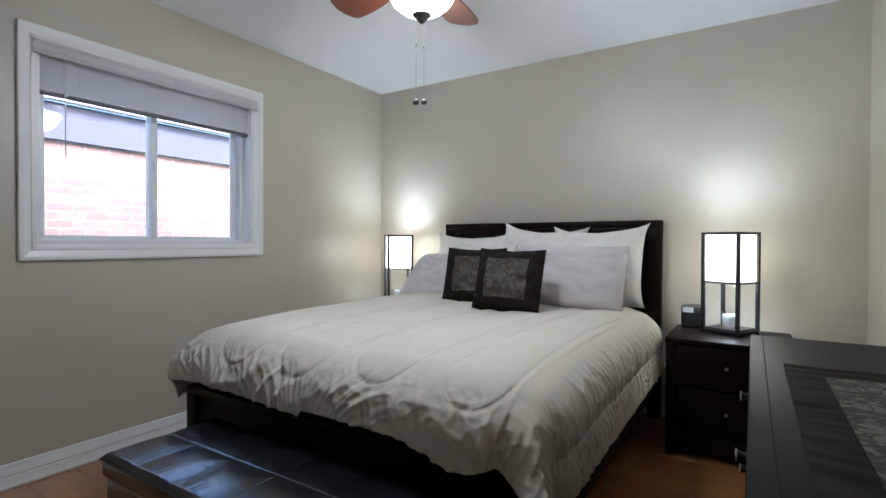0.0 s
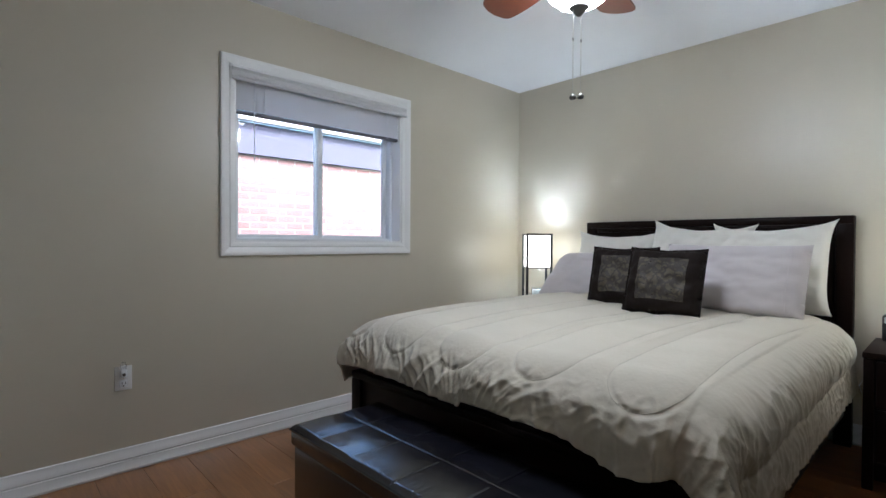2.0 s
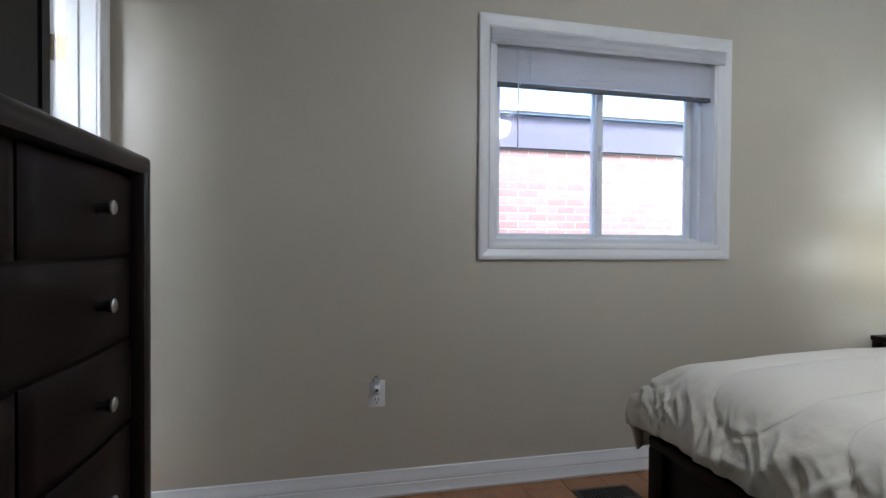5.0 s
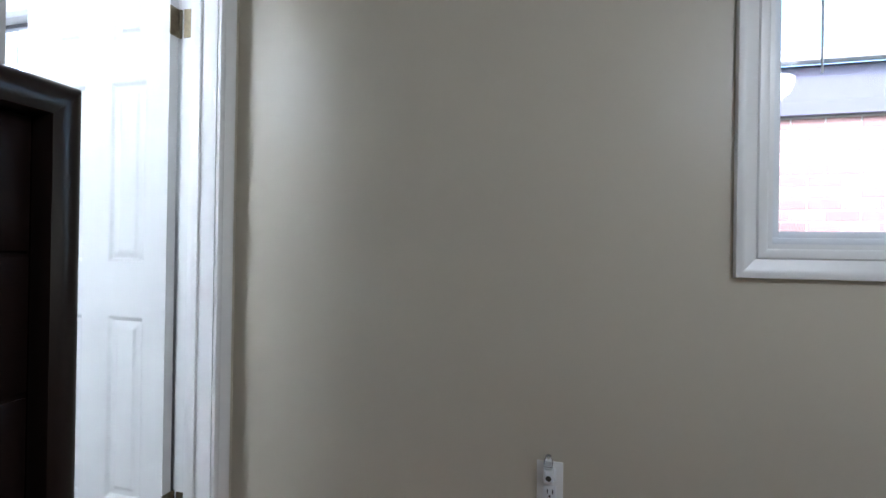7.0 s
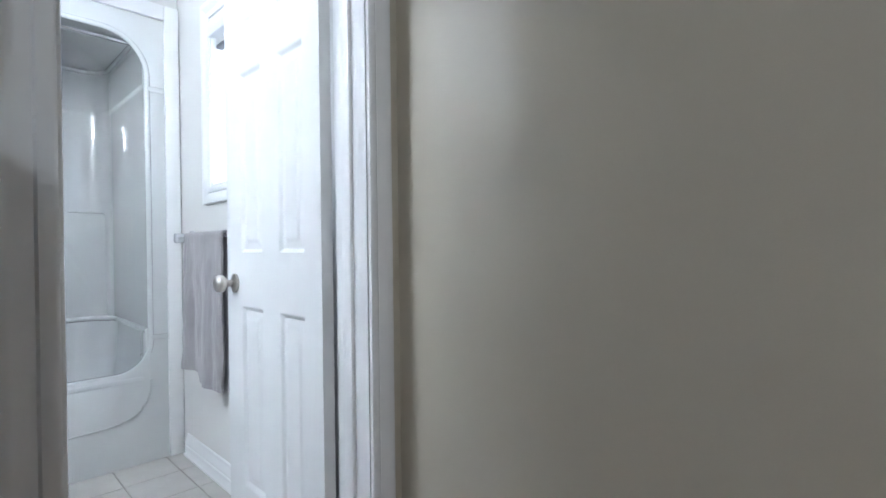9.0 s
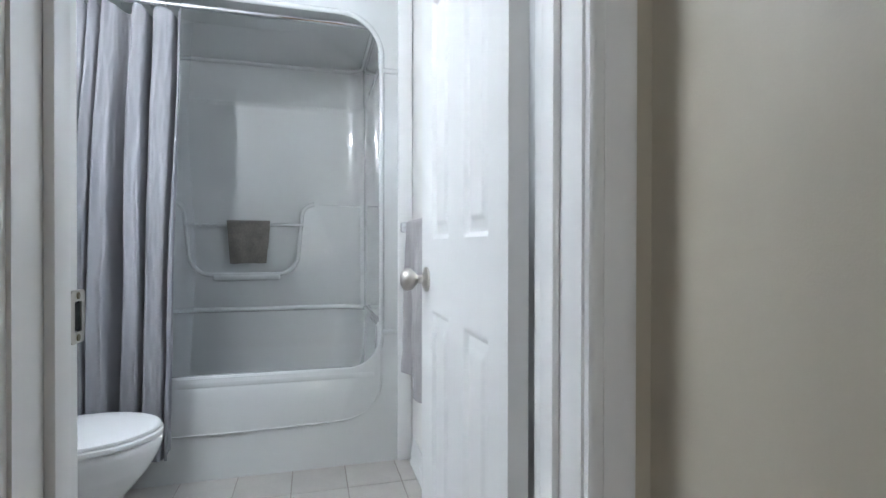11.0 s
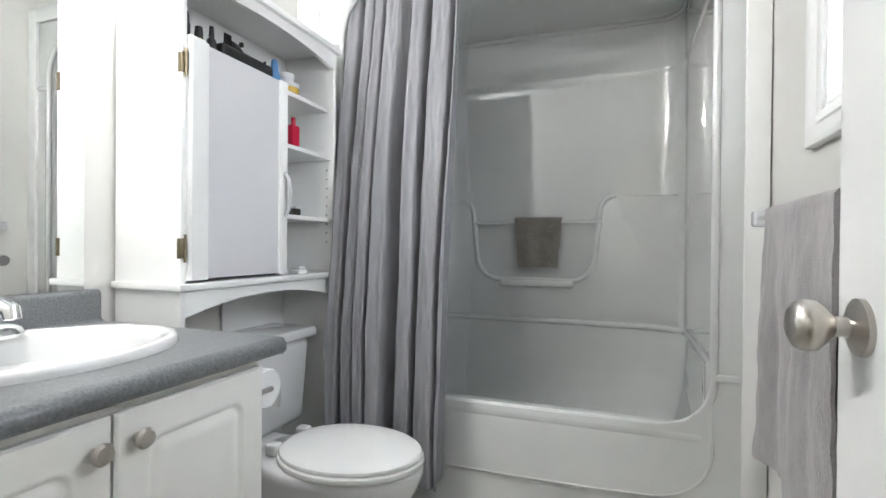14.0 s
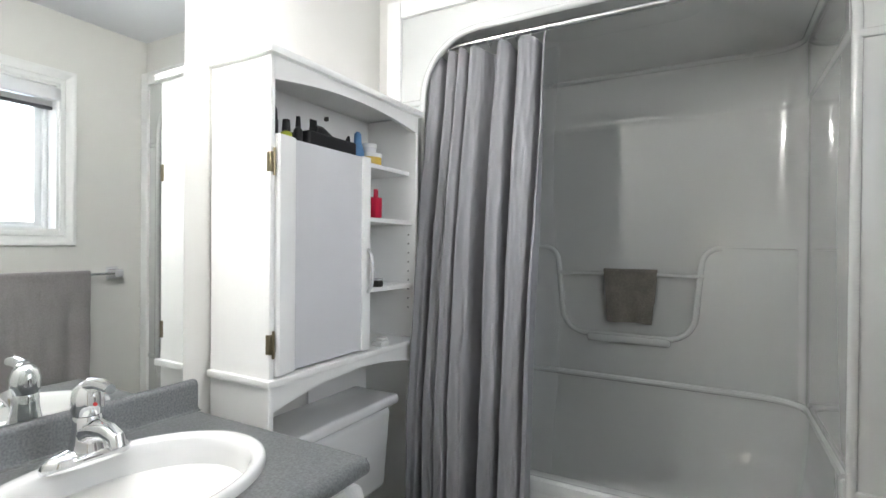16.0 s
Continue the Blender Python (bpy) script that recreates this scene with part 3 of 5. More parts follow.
def cloth_at(X, Y):
    """A spot of the quilt, in its own flat measure, laid over the mattress and hanging over foot and sides."""
    sx = 1 if X > 0 else -1
    half = HX if X > 0 else HXW
    ex, ey = max(0.0, abs(X) - half), max(0.0, FOOT - Y)
    e = math.hypot(ex, ey) if X > 0 else max(ex, ey) + 0.10 * min(ex, ey)
    RR = 0.19 + (0.03 * ex * ex / (ex * ex + ey * ey) if X < 0 and e > 0 else 0.0)
    if e < RR * math.pi / 2:
        out, down = RR * math.sin(e / RR), RR * (1 - math.cos(e / RR))
    else:
        out, down = RR, RR + (e - RR * math.pi / 2)
    nx, ny = (sx * ex / e, -ey / e) if e > 1e-6 else (0, 0)
    # stitched channels
    ux = (X + BX - 1.065 + 0.175) % 0.355 - 0.1775 + 0.018 * math.sin(Y * 3.0)
    ys = FOOT - 0.05 + 0.02 * math.sin(5 * X)
    if Y > ys:
        d = abs(abs(ux) - UW)
    else:
        d = abs(math.hypot(ux, (ys - Y) * 0.85) - UW)
    if ex > 0.08 and X > 0:
        d = min(abs(ex - 0.08) + 0.01, abs(ex - 0.33))
    if ey > 0.25:
        d = min(d + (ey - 0.25), 0.2)
    puff = 0.008 * (1 - math.exp(-(d / 0.045) ** 2)) - (0.003 + 0.002 * min(1.0, e / 0.08)) * math.exp(-(d / 0.008) ** 2)
    hang = min(1.0, e / 0.16)
    # creases run down the hanging cloth; the top keeps a few soft dents
    along, drop = (X, ey) if ey > ex else (Y, ex)
    warp = 0.05 * cloth_noise(X * 4, Y * 4, 6.0)
    lean = 0.5 * cloth_noise(along * 2.2, drop * 2, 8.0 + sx)
    crease = lambda n, k: max(0.0, 1 - abs(n) * k) - 0.2
    r1 = crease(cloth_noise((along + warp + lean * drop) * 10.0, drop * 2.0, 3.1 * sx), 4.2)
    r2 = crease(cloth_noise((along - warp - 2.2 * lean * drop) * 20.0, drop * 5.0, 7.0 + sx), 4.0)
    r3 = cloth_noise(along * 4.0, drop * 1.6 + 5, 2.0 * sx)
    near = min(1.0, max(0.0, drop - 0.10) / 0.10)
    side = 0.55 if ex > ey else 1.0
    fold = 0.008 * r3 * min(1, drop * 4) + near * (0.009 * r1 + 0.008 * r2) + 0.003 * cloth_noise(X * 26 + 9 * Y, Y * 24, 1.7)
    r4 = crease(cloth_noise((X + warp) * 9 + 4 * Y, (Y - warp) * 8, 5.5), 3.4)
    r5 = crease(cloth_noise((X - warp) * 19 - 7 * Y, (Y + warp) * 17, 9.5), 3.2)
    fold += min(1.0, max(0.0, e - 0.08) / 0.10) * (0.0050 * r4 + 0.0040 * r5)
    # small gathers along the stitching
    fold += 0.0035 * cloth_noise(along * 42, drop * 7, 12.0) * math.exp(-(d / 0.05) ** 2) * min(1.0, e / 0.05)
    if ex > 0 and ey > 0 and X > 0:
        # the free corner falls as one pointed fold between two hollows
        ph = math.atan2(ey, ex)
        fold += min(1.0, max(0.0, e - 0.16) / 0.34) * (0.15 * math.sin(2 * ph) ** 4 - 0.085 * math.sin(4 * ph) ** 2)
    lift = 0.024 * min(1.0, max(0.0, (-0.05 - X) / 0.4)) + 0.012 * cloth_noise(X * 2.3, Y * 2.0, 0.5) + 0.003 * cloth_noise(X * 9, Y * 7, 4.5)
    o = out + hang * fold * side + puff * (1 if e > RR else e / RR)
    flare = 1 + 0.45 * max(0.0, e - 0.32) if (ex > 0.05 and ey > 0.05 and X > 0) else 1
    px = BX + (min(abs(X), half) * sx) + nx * o * flare
    py = max(Y, FOOT) + ny * o * flare
    edge = 0.012 * max(0.0, 1 - max(0.0, Y - FOOT) / 0.5) ** 2
    pz = TOPZ - edge - down * (1 - 0.04 * sx) + (1 - hang * 0.75) * (puff + lift) + near * 0.22 * fold * max(0.0, 1 - drop / 0.3)
    return Vector((px, py, max(pz, 0.03)))


def foot_hem(X):
    return 0.300 + 0.02 * (X + 0.8) / 1.6 + 0.05 * math.exp(-((X - 0.62) / 0.12) ** 2) + 0.015 * cloth_noise(X * 3, 1, 2)


def comforter(u, v):
    X = -(HXW + 0.39) + u * (HX + HXW + 0.39 + 0.48)
    hem = foot_hem(X)
    return cloth_at(X, FOOT - hem + v * (3.62 - FOOT + hem))


quilt = part("comforter", sheet(comforter, 380, 380), QUILT, None, smooth=0, at=(1.52, 2.7, 0.4))
for f in quilt.data.polygons:
    f.use_smooth = True
tagged(quilt, "cream quilted cotton comforter hanging over the bed", "comforter")
sol = quilt.modifiers.new("hem", "SOLIDIFY")
sol.thickness, sol.offset = 0.010, -1


# stitched seams as tubes whose darker tint stands in for groove shade
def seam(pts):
    part("stitch_seam", tube([cloth_at(X, Y) + Vector((0, 0, 0.0002)) for X, Y in pts], 0.0013, 5), SEAMT, quilt, "cream stitched quilting seam, darkened for groove shade")


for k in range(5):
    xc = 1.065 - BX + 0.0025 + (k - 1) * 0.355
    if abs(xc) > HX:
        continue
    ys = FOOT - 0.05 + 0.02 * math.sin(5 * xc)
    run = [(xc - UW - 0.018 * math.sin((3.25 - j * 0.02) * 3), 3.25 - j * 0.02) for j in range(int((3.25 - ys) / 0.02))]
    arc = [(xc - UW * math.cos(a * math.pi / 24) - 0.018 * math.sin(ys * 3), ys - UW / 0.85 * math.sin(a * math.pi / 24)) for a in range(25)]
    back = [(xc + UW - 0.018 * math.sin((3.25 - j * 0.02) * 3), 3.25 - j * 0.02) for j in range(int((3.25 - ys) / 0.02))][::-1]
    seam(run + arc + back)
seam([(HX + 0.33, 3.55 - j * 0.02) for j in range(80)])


def pillow(name, at, w, h, t, lean, turn, roll, material, label, seed, flange=0.0, panel=None, slump=0.0):
    """A stuffed pillow standing on its lower edge and leaning back."""
    rot = Matrix.Rotation(radians(turn), 4, "Z") @ Matrix.Rotation(radians(-lean), 4, "X") @ Matrix.Rotation(radians(roll), 4, "Y")

    def side(sgn, lim=1.0, off=0.0):
        def f(a, b):
            u, v = (2 * a - 1) * lim, (2 * b - 1) * lim
            ear = 0.21 if material is WHITEC else 0.03
            pin = 1 - 0.5 * ear * (1 - v ** 4) * abs(u) ** 3
            pinv = 1 - (ear if v > 0 else 0.02) * (1 - abs(u) ** 2.6) * abs(v) ** 3
            uu, vv = min(1, abs(u) / (1 - flange)), min(1, abs(v) / (1 - flange))
            body = (max(0, 1 - uu ** 2.4) * max(0, 1 - vv ** 2.4)) ** 0.42
            wr = 0.017 * cloth_noise(u * 2.2 + seed, v * 2.2, sgn) + 0.009 * cloth_noise(u * 7 + seed, v * 5, sgn) + 0.005 * cloth_noise(u * 15, v * 13, seed)
            y = sgn * (body * t / 2 + (0.25 + body) * wr + 0.002 + off)
            sag = -0.03 * h * (1 - abs(u)) * (v > 0) * v
            return rot @ Vector((u * w / 2 * pin + slump * max(0.0, -u) ** 1.5 * (v + 1) / 2, y, h / 2 + (v * h / 2) * pinv + sag)) + Vector(at)
        return f
    thg = thing(name, at, label, "pillow" if panel is None else "cushion", "pillows on the bed")
    bm = sheet(side(-1), 34, 34)
    sheet(side(1), 34, 34, bm=bm)
    bmesh.ops.remove_doubles(bm, verts=bm.verts, dist=0.0045)
    part("cover", bm, material, thg, smooth=75)
    if material is LILAC:
        f = side(-1)
        part("hem_line", tube([f(0.90, 0.06 + 0.88 * k / 24) + Vector((0, -0.001, 0)) for k in range(25)], 0.002, 5), LILAC, thg, "stitched hem line")
    if panel:
        part("centre_panel", sheet(side(-1, 0.62, 0.0025), 20, 20), panel, thg, "bronze brocade centre panel", smooth=75)
    return thg


PB = 0.728
pillow("euro_pillow", (1.055, 3.80, PB), 0.66, 0.49, 0.19, 16, 3, 0, WHITEC, "large square white cotton pillow against the headboard", 1.3)
pillow("euro_pillow", (1.56, 3.76, PB), 0.63, 0.54, 0.20, 17, -2, 4, WHITEC, "large square white cotton pillow, one corner up", 4.1)
pillow("euro_pillow", (1.975, 3.74, PB), 0.63, 0.53, 0.20, 17, -4, -1, WHITEC, "large square white cotton pillow against the headboard", 8.7)
pillow("bed_pillow", (0.985, 3.52, PB), 0.70, 0.36, 0.20, 32, 8, -4, LILAC, "pale lilac standard pillow leaning on the white ones", 2.2, slump=0.17)
pillow("bed_pillow", (1.865, 3.45, PB), 0.72, 0.40, 0.20, 22, -3, 0, LILAC, "pale lilac standard pillow with a hemmed flange", 6.4)
pillow("throw_cushion", (1.385, 3.24, PB + 0.012), 0.385, 0.365, 0.13, 20, 10, 0, CHARC, "charcoal throw cushion with a bronze brocade panel", 3.3, 0.06, BROCADE)
pillow("throw_cushion", (1.675, 3.09, PB + 0.005), 0.39, 0.37, 0.13, 20, 5, 1, CHARC, "charcoal throw cushion with a bronze brocade panel in front", 5.9, 0.06, BROCADE)

# ---- leather storage bench at the foot of the bed ----
bench = thing("storage_bench", (1.63, 1.615, 0.0), "black leather storage bench with a tufted lid", "bench")
part("body", box(1.017, 2.245, 1.421, 1.815, 0.025, 0.332, 0.008), LEATHER, bench)


def lid_top(u, v):
    x, y = 1.008 + u * 1.246, 1.412 + v * 0.412
    dx = min(abs(x - (1.200 + k * 0.2115)) for k in range(5))
    dy = abs(y - 1.625)
    g = 0.0015 * max(math.exp(-(dx / 0.0035) ** 2), math.exp(-(dy / 0.0035) ** 2))
    ed = min(u * 1.246, (1 - u) * 1.246, v * 0.412, (1 - v) * 0.412)
    rnd = 0.016 * (1 - min(1.0, ed / 0.02)) ** 2
    w = 0.0014 * cloth_noise(x * 5, y * 6, 1) + 0.0012 * cloth_noise(x * 55, y * 9, 4) * math.exp(-((y - 1.412) / 0.06) ** 2) + 0.0007 * cloth_noise(x * 40, y * 40, 4) * math.exp(-(min(dx, dy) / 0.03) ** 2)
    return Vector((x, y, 0.412 - g - rnd + w + 0.003 * (1 - math.exp(-(min(dx, dy) / 0.05) ** 2))))


bm = sheet(lid_top, 420, 150)
lidp = part("lid_cushion", bm, LEATHER, bench, "tufted leather seat panels", smooth=80)
part("lid_side", box(1.008, 2.254, 1.412, 1.824, 0.338, 0.398, 0.006), LEATHER, bench)
part("piping", tube([(1.006, 1.410, 0.395), (2.256, 1.410, 0.395), (2.256, 1.826, 0.395), (1.006, 1.826, 0.395)], 0.0045, 6, True), LEATHER, bench)
for k in range(5):
    xx = 1.200 + k * 0.2115
    part("stitching", tube([(xx, 1.425, 0.4085), (xx, 1.81, 0.4085)], 0.0007, 5), LEATHER, bench)
part("stitching", tube([(1.02, 1.625, 0.4085), (2.24, 1.625, 0.4085)], 0.0007, 5), LEATHER, bench)
for fx in (1.05, 2.17):
    for fy in (1.45, 1.75):
        part("foot", box(fx, fx + 0.04, fy, fy + 0.04, 0, 0.025), BLACK, bench)


# ---- chests, nightstands and dresser ----
def knob(at, parent, direction, length=0.036, size=1.0):
    """A flared dark peg knob with a brushed cap."""
    prof = [(0.011, 0.0), (0.009, 0.3 * length), (0.0085, 0.5 * length), (0.0125, 0.9 * length), (0.0135, length - 0.003)]
    ax = "y" if direction in ("+y", "-y") else "x"
    sgn = 1 if direction[0] == "+" else -1
    k = part("knob", lathe([(r * size, sgn * hh) for r, hh in prof], at, 14, axis=ax), BLACK, parent, "dark flared knob")
    cap = [(0.0136, sgn * (length - 0.003)), (0.0136, sgn * length), (0.012, sgn * (length + 0.0012)), (0.0, sgn * (length + 0.0014))]
    part("cap", lathe([(r * size, hh) for r, hh in cap], at, 14, axis=ax), NICKEL, k, "brushed nickel cap")


CX0, CX1, CFRONT, CTOP = 0.866, 1.750, 0.470, 1.293
chest = thing("tall_chest", ((CX0 + CX1) / 2, 0.25, 0.0), "tall espresso wooden chest of drawers with wavy fronts", "chest of drawers")
part("carcass", box(CX0 + 0.012, CX1 - 0.012, SOUTH + 0.03, 0.432, 0.06, CTOP - 0.04), ESP, chest)
part("top", box(CX0, CX1, SOUTH + 0.028, CFRONT - 0.034, CTOP - 0.045, CTOP, 0.004, 2), ESPH, chest)
for sx0, sx1 in ((CX0, CX0 + 0.05), (CX1 - 0.05, CX1)):
    part("side_frame", box(sx0, sx1, SOUTH + 0.028, CFRONT - 0.034, 0.0, CTOP - 0.0455, 0.004, 2), ESP, chest)
FACEB = [(0.0, -0.034), (0.0, -0.012), (0.003, -0.004), (0.012, -0.002), (0.020, 0.0), (0.032, -0.001), (0.040, -0.005), (0.046, -0.013), (0.05, -0.024), (0.05, -0.034)]
part("front_frame", profile_frame(CX0 + 0.05, CX1 - 0.05, 0.10, CTOP - 0.05, FACEB, lambda u, v, h: (u, CFRONT + h, v), "lrt"), ESPG, chest, "mitred front frame moulding")
part("base_rail", box(CX0 + 0.05, CX1 - 0.05, 0.40, CFRONT - 0.006, 0.0, 0.10, 0.004), ESPH, chest)
DMID = (CX0 + CX1) / 2


def drawer(x0, x1, z0, z1):
    g = 0.004

    def f(u, v):
        x = x0 + g + u * (x1 - x0 - 2 * g)
        z = z0 + g + v * (z1 - z0 - 2 * g)
        s = (x - CX0 - 0.05) / (CX1 - CX0 - 0.1)
        wave = 0.5 - 0.5 * math.cos(2 * math.pi * 2 * s)
        bow = 0.0125 * wave * (0.4 + 0.6 * math.sin(math.pi * v))
        ed = min(u * (x1 - x0), (1 - u) * (x1 - x0), v * (z1 - z0), (1 - v) * (z1 - z0))
        return Vector((x, 0.447 + bow - 0.008 * max(0, 1 - ed / 0.008) ** 2, z))
    d = part("drawer", sheet(f, 26, 10, thick=0.012), ESPH, chest, smooth=50)
    return d


zs = [1.244, 1.067, 0.889, 0.708, 0.528, 0.345, 0.105]
for r in range(6):
    cells = [(CX0 + 0.05, DMID), (DMID, CX1 - 0.05)] if r % 2 == 0 else [(CX0 + 0.05, CX1 - 0.05)]
    for x0, x1 in cells:
        dr = drawer(x0, x1, zs[r + 1], zs[r])
        for kx in ((1.118, 1.508) if len(cells) == 1 else ((1.118,) if x0 < DMID - 0.1 else (1.508,))):
            knob((kx, 0.452, (zs[r] + zs[r + 1]) / 2 + 0.004), dr, "+y")

tv = thing("television", (1.35, 0.25, CTOP), "black flat screen television standing on the tall chest", "television")
part("cabinet", box(0.842, 1.86, 0.205, 0.245, 1.345, 1.935, 0.008), BLACK, tv)
part("bezel", ring_plate([(0.842, 1.345), (1.86, 1.345), (1.86, 1.935), (0.842, 1.935)], [(0.872, 1.385), (1.83, 1.385), (1.83, 1.905), (0.872, 1.905)], "y", 0.2455, 0.252), SCREEN, tv, "glossy black bezel")
part("screen", box(0.872, 1.83, 0.244, 0.2475, 1.385, 1.905), SCREEN, tv)
part("stand_neck", box(1.27, 1.43, 0.21, 0.24, 1.31, 1.35, 0.004), BLACK, tv)
part("stand_base", box(1.10, 1.60, 0.13, 0.34, CTOP, CTOP + 0.018, 0.006), BLACK, tv)


def nightstand(at, depth):
    ns = thing("nightstand", at, "espresso wooden nightstand with two drawers", "nightstand", "nightstands beside the bed")
    x, y, _ = at
    w = 0.285
    part("top", box(x - w, x + w, y - depth / 2, y + depth / 2, 0.592, 0.62, 0.005), ESPH, ns)
    part("body", box(x - w + 0.012, x + w - 0.012, y - depth / 2 + 0.03, y + depth / 2 - 0.005, 0.05, 0.592), ESP, ns)
    for fx in (x - w + 0.004, x + w - 0.044):
        part("leg", box(fx, fx + 0.04, y - depth / 2 + 0.006, y - depth / 2 + 0.03, 0.0, 0.592, 0.004), ESP, ns)
    part("plinth", box(x - w + 0.044, x + w - 0.044, y - depth / 2 + 0.012, y - depth / 2 + 0.03, 0.05, 0.13, 0.003), ESPH, ns)
    for z0, z1 in ((0.375, 0.585), (0.14, 0.365)):
        d = part("drawer", box(x - w + 0.048, x + w - 0.048, y - depth / 2 + 0.008, y - depth / 2 + 0.03, z0, z1, 0.005), ESPH, ns)
        knob((x, y - depth / 2 + 0.008, (z0 + z1) / 2 + 0.012), d, "-y", 0.022, 0.62)
    return ns


nightstand((2.72, 3.70, 0.0), 0.50)
nightstand((0.335, 3.86, 0.0), 0.38)


def table_lamp(at, turn):
    """A square wooden frame lamp: four posts, a paper shade in the upper half, a small shelf below."""
    lp = thing("table_lamp", (0, 0, 0), "lit square table lamp with black wooden posts", "lamp", "lamps beside the bed")
    s, hgt = 0.095, 0.556
    for sx in (-1, 1):
        for sy in (-1, 1):
            part("post", box(sx * s - 0.009, sx * s + 0.009, sy * s - 0.009, sy * s + 0.009, 0.0, hgt, 0.002), BLACK, lp)
    for z0, z1 in ((hgt - 0.014, hgt), (0.278, 0.288), (0.012, 0.026)):
        for a in (-1, 1):
            part("rail", box(-s + 0.009, s - 0.009, a * s - 0.006, a * s + 0.006, z0, z1), BLACK, lp)
            part("rail", box(a * s - 0.006, a * s + 0.006, -s + 0.009, s - 0.009, z0, z1), BLACK, lp)
    part("shelf", box(-s + 0.006, s - 0.006, -s + 0.006, s - 0.006, 0.026, 0.034), BLACK, lp)
    q = s - 0.007
    bm = bmesh.new()
    for a in (-1, 1):
        box(-q, q, a * q - 0.001, a * q + 0.001, 0.289, hgt - 0.015, bm=bm)
        box(a * q - 0.001, a * q + 0.001, -q + 0.001, q - 0.001, 0.289, hgt - 0.015, bm=bm)
    part("shade", bm, SHADE, lp, "glowing white paper shade", smooth=0)
    part("socket_bar", box(-s + 0.006, s - 0.006, -0.006, 0.006, 0.279, 0.287), BLACK, lp)
    part("socket", lathe([(0.016, 0.287), (0.016, 0.34), (0.012, 0.345), (0.0, 0.345)], (0, 0, 0), 14), BLACK, lp)
    part("pull_chain", tube([(0.02, 0.01, 0.282), (0.022, 0.005, 0.262), (0.03, 0.0, 0.254), (0.04, -0.004, 0.262), (0.042, -0.006, 0.25)], 0.0022, 6), NICKEL, lp)
    lp.matrix_basis = pose(*at, 0, 0, turn)
    bpy.context.view_layer.update()
    return lp


def candle(x, y, z):
    c = thing("candle_jar", (x, y, z), "white candle in a clear glass on the lamp shelf", "candle", "candles in the lamps")
    part("glass", lathe([(0.0, 0.0), (0.040, 0.0), (0.042, 0.004), (0.042, 0.085), (0.0395, 0.085), (0.039, 0.006), (0.0, 0.006)], (x, y, z), 24), CANDLEG, c)
    part("wax", lathe([(0.0, 0.007), (0.036, 0.007), (0.0365, 0.066), (0.034, 0.070), (0.0, 0.067)], (x, y, z), 20), WAX, c, "white wax")
    part("wick", tube([(x, y, z + 0.066), (x + 0.001, y, z + 0.078)], 0.001, 5), BLACK, c)


for at, turn in (((2.72, 3.77, 0.62), 62), ((0.375, 3.84, 0.62), 47)):
    table_lamp(at, turn)
    candle(at[0], at[1], 0.6545)

clock = thing("clock_radio", (2.53, 3.87, 0.62), "grey and black clock radio on the nightstand", "clock radio")
part("body", box(2.468, 2.592, 3.835, 3.935, 0.62, 0.745, 0.012, 3), BLACK, clock)
part("top", box(2.468, 2.592, 3.832, 3.938, 0.705, 0.752, 0.012, 3), PEWTER, clock, "grey top")
part("display", box(2.478, 2.535, 3.8305, 3.833, 0.712, 0.742), FROST, clock, "pale display")
part("dock_slot", box(2.51, 2.565, 3.86, 3.885, 0.7522, 0.7545), BLACK, clock)
part("cable", tube([(2.42, 3.95, 0.50), (2.405, 3.90, 0.46), (2.41, 3.80, 0.43), (2.395, 3.75, 0.40), (2.40, 3.9, 0.30)], 0.003, 6), VINYL, clock, "white cable")

dresser = thing("low_dresser", (3.08, 1.9, 0.0), "long low espresso wooden dresser", "dresser")
DZ = 0.80
part("top", box(2.818, 3.335, 1.08, 2.655, DZ - 0.03, DZ, 0.006), DRESS, dresser, "worn matt dresser top")
# thin black strip paints the groove's shade; no groove is cut
part("top_groove", box(2.852, 2.8545, 1.085, 2.65, DZ - 0.001, DZ + 0.0006), HOLE_SHADE, dresser)
part("body", box(2.838, 3.33, 1.10, 2.635, 0.06, DZ - 0.03), ESP, dresser)
for yy in (1.085, 2.595):
    part("leg", box(2.826, 2.866, yy, yy + 0.05, 0.0, DZ - 0.03, 0.006), ESP, dresser)
part("plinth", box(2.85, 3.32, 1.11, 2.625, 0.0, 0.06), ESP, dresser)
for c in range(3):
    y0 = 1.14 + c * 0.487
    for z0, z1 in ((0.57, 0.755), (0.33, 0.56), (0.09, 0.32)):
        d = part("drawer", box(2.824, 2.838, y0, y0 + 0.477, z0, z1, 0.004), ESPH, dresser)
        knob((2.824, y0 + 0.24, (z0 + z1) / 2), d, "-x", 0.028)

runner = thing("table_runner", (3.1, 1.75, DZ), "charcoal satin runner with a silver brocade centre on the dresser", "runner")


def runner_f(a, b, x0, x1, y0, y1, off):
    x, y = x0 + a * (x1 - x0), y0 + b * (y1 - y0)
    return Vector((x, y, DZ + off + 0.003 + 0.003 * cloth_noise(x * 9, y * 22, 1) + 0.0022 * cloth_noise(x * 5, y * 40, 3)))


part("border", sheet(lambda a, b: runner_f(a, b, 2.893, 3.315, 1.25, 2.20, 0.0), 40, 90, thick=0.002), CHARC, runner, smooth=70)
part("centre", sheet(lambda a, b: runner_f(a, b, 2.968, 3.25, 1.34, 2.09, 0.0022), 30, 70, thick=0.001), RUNNERM, runner, "silver brocade centre", smooth=70)

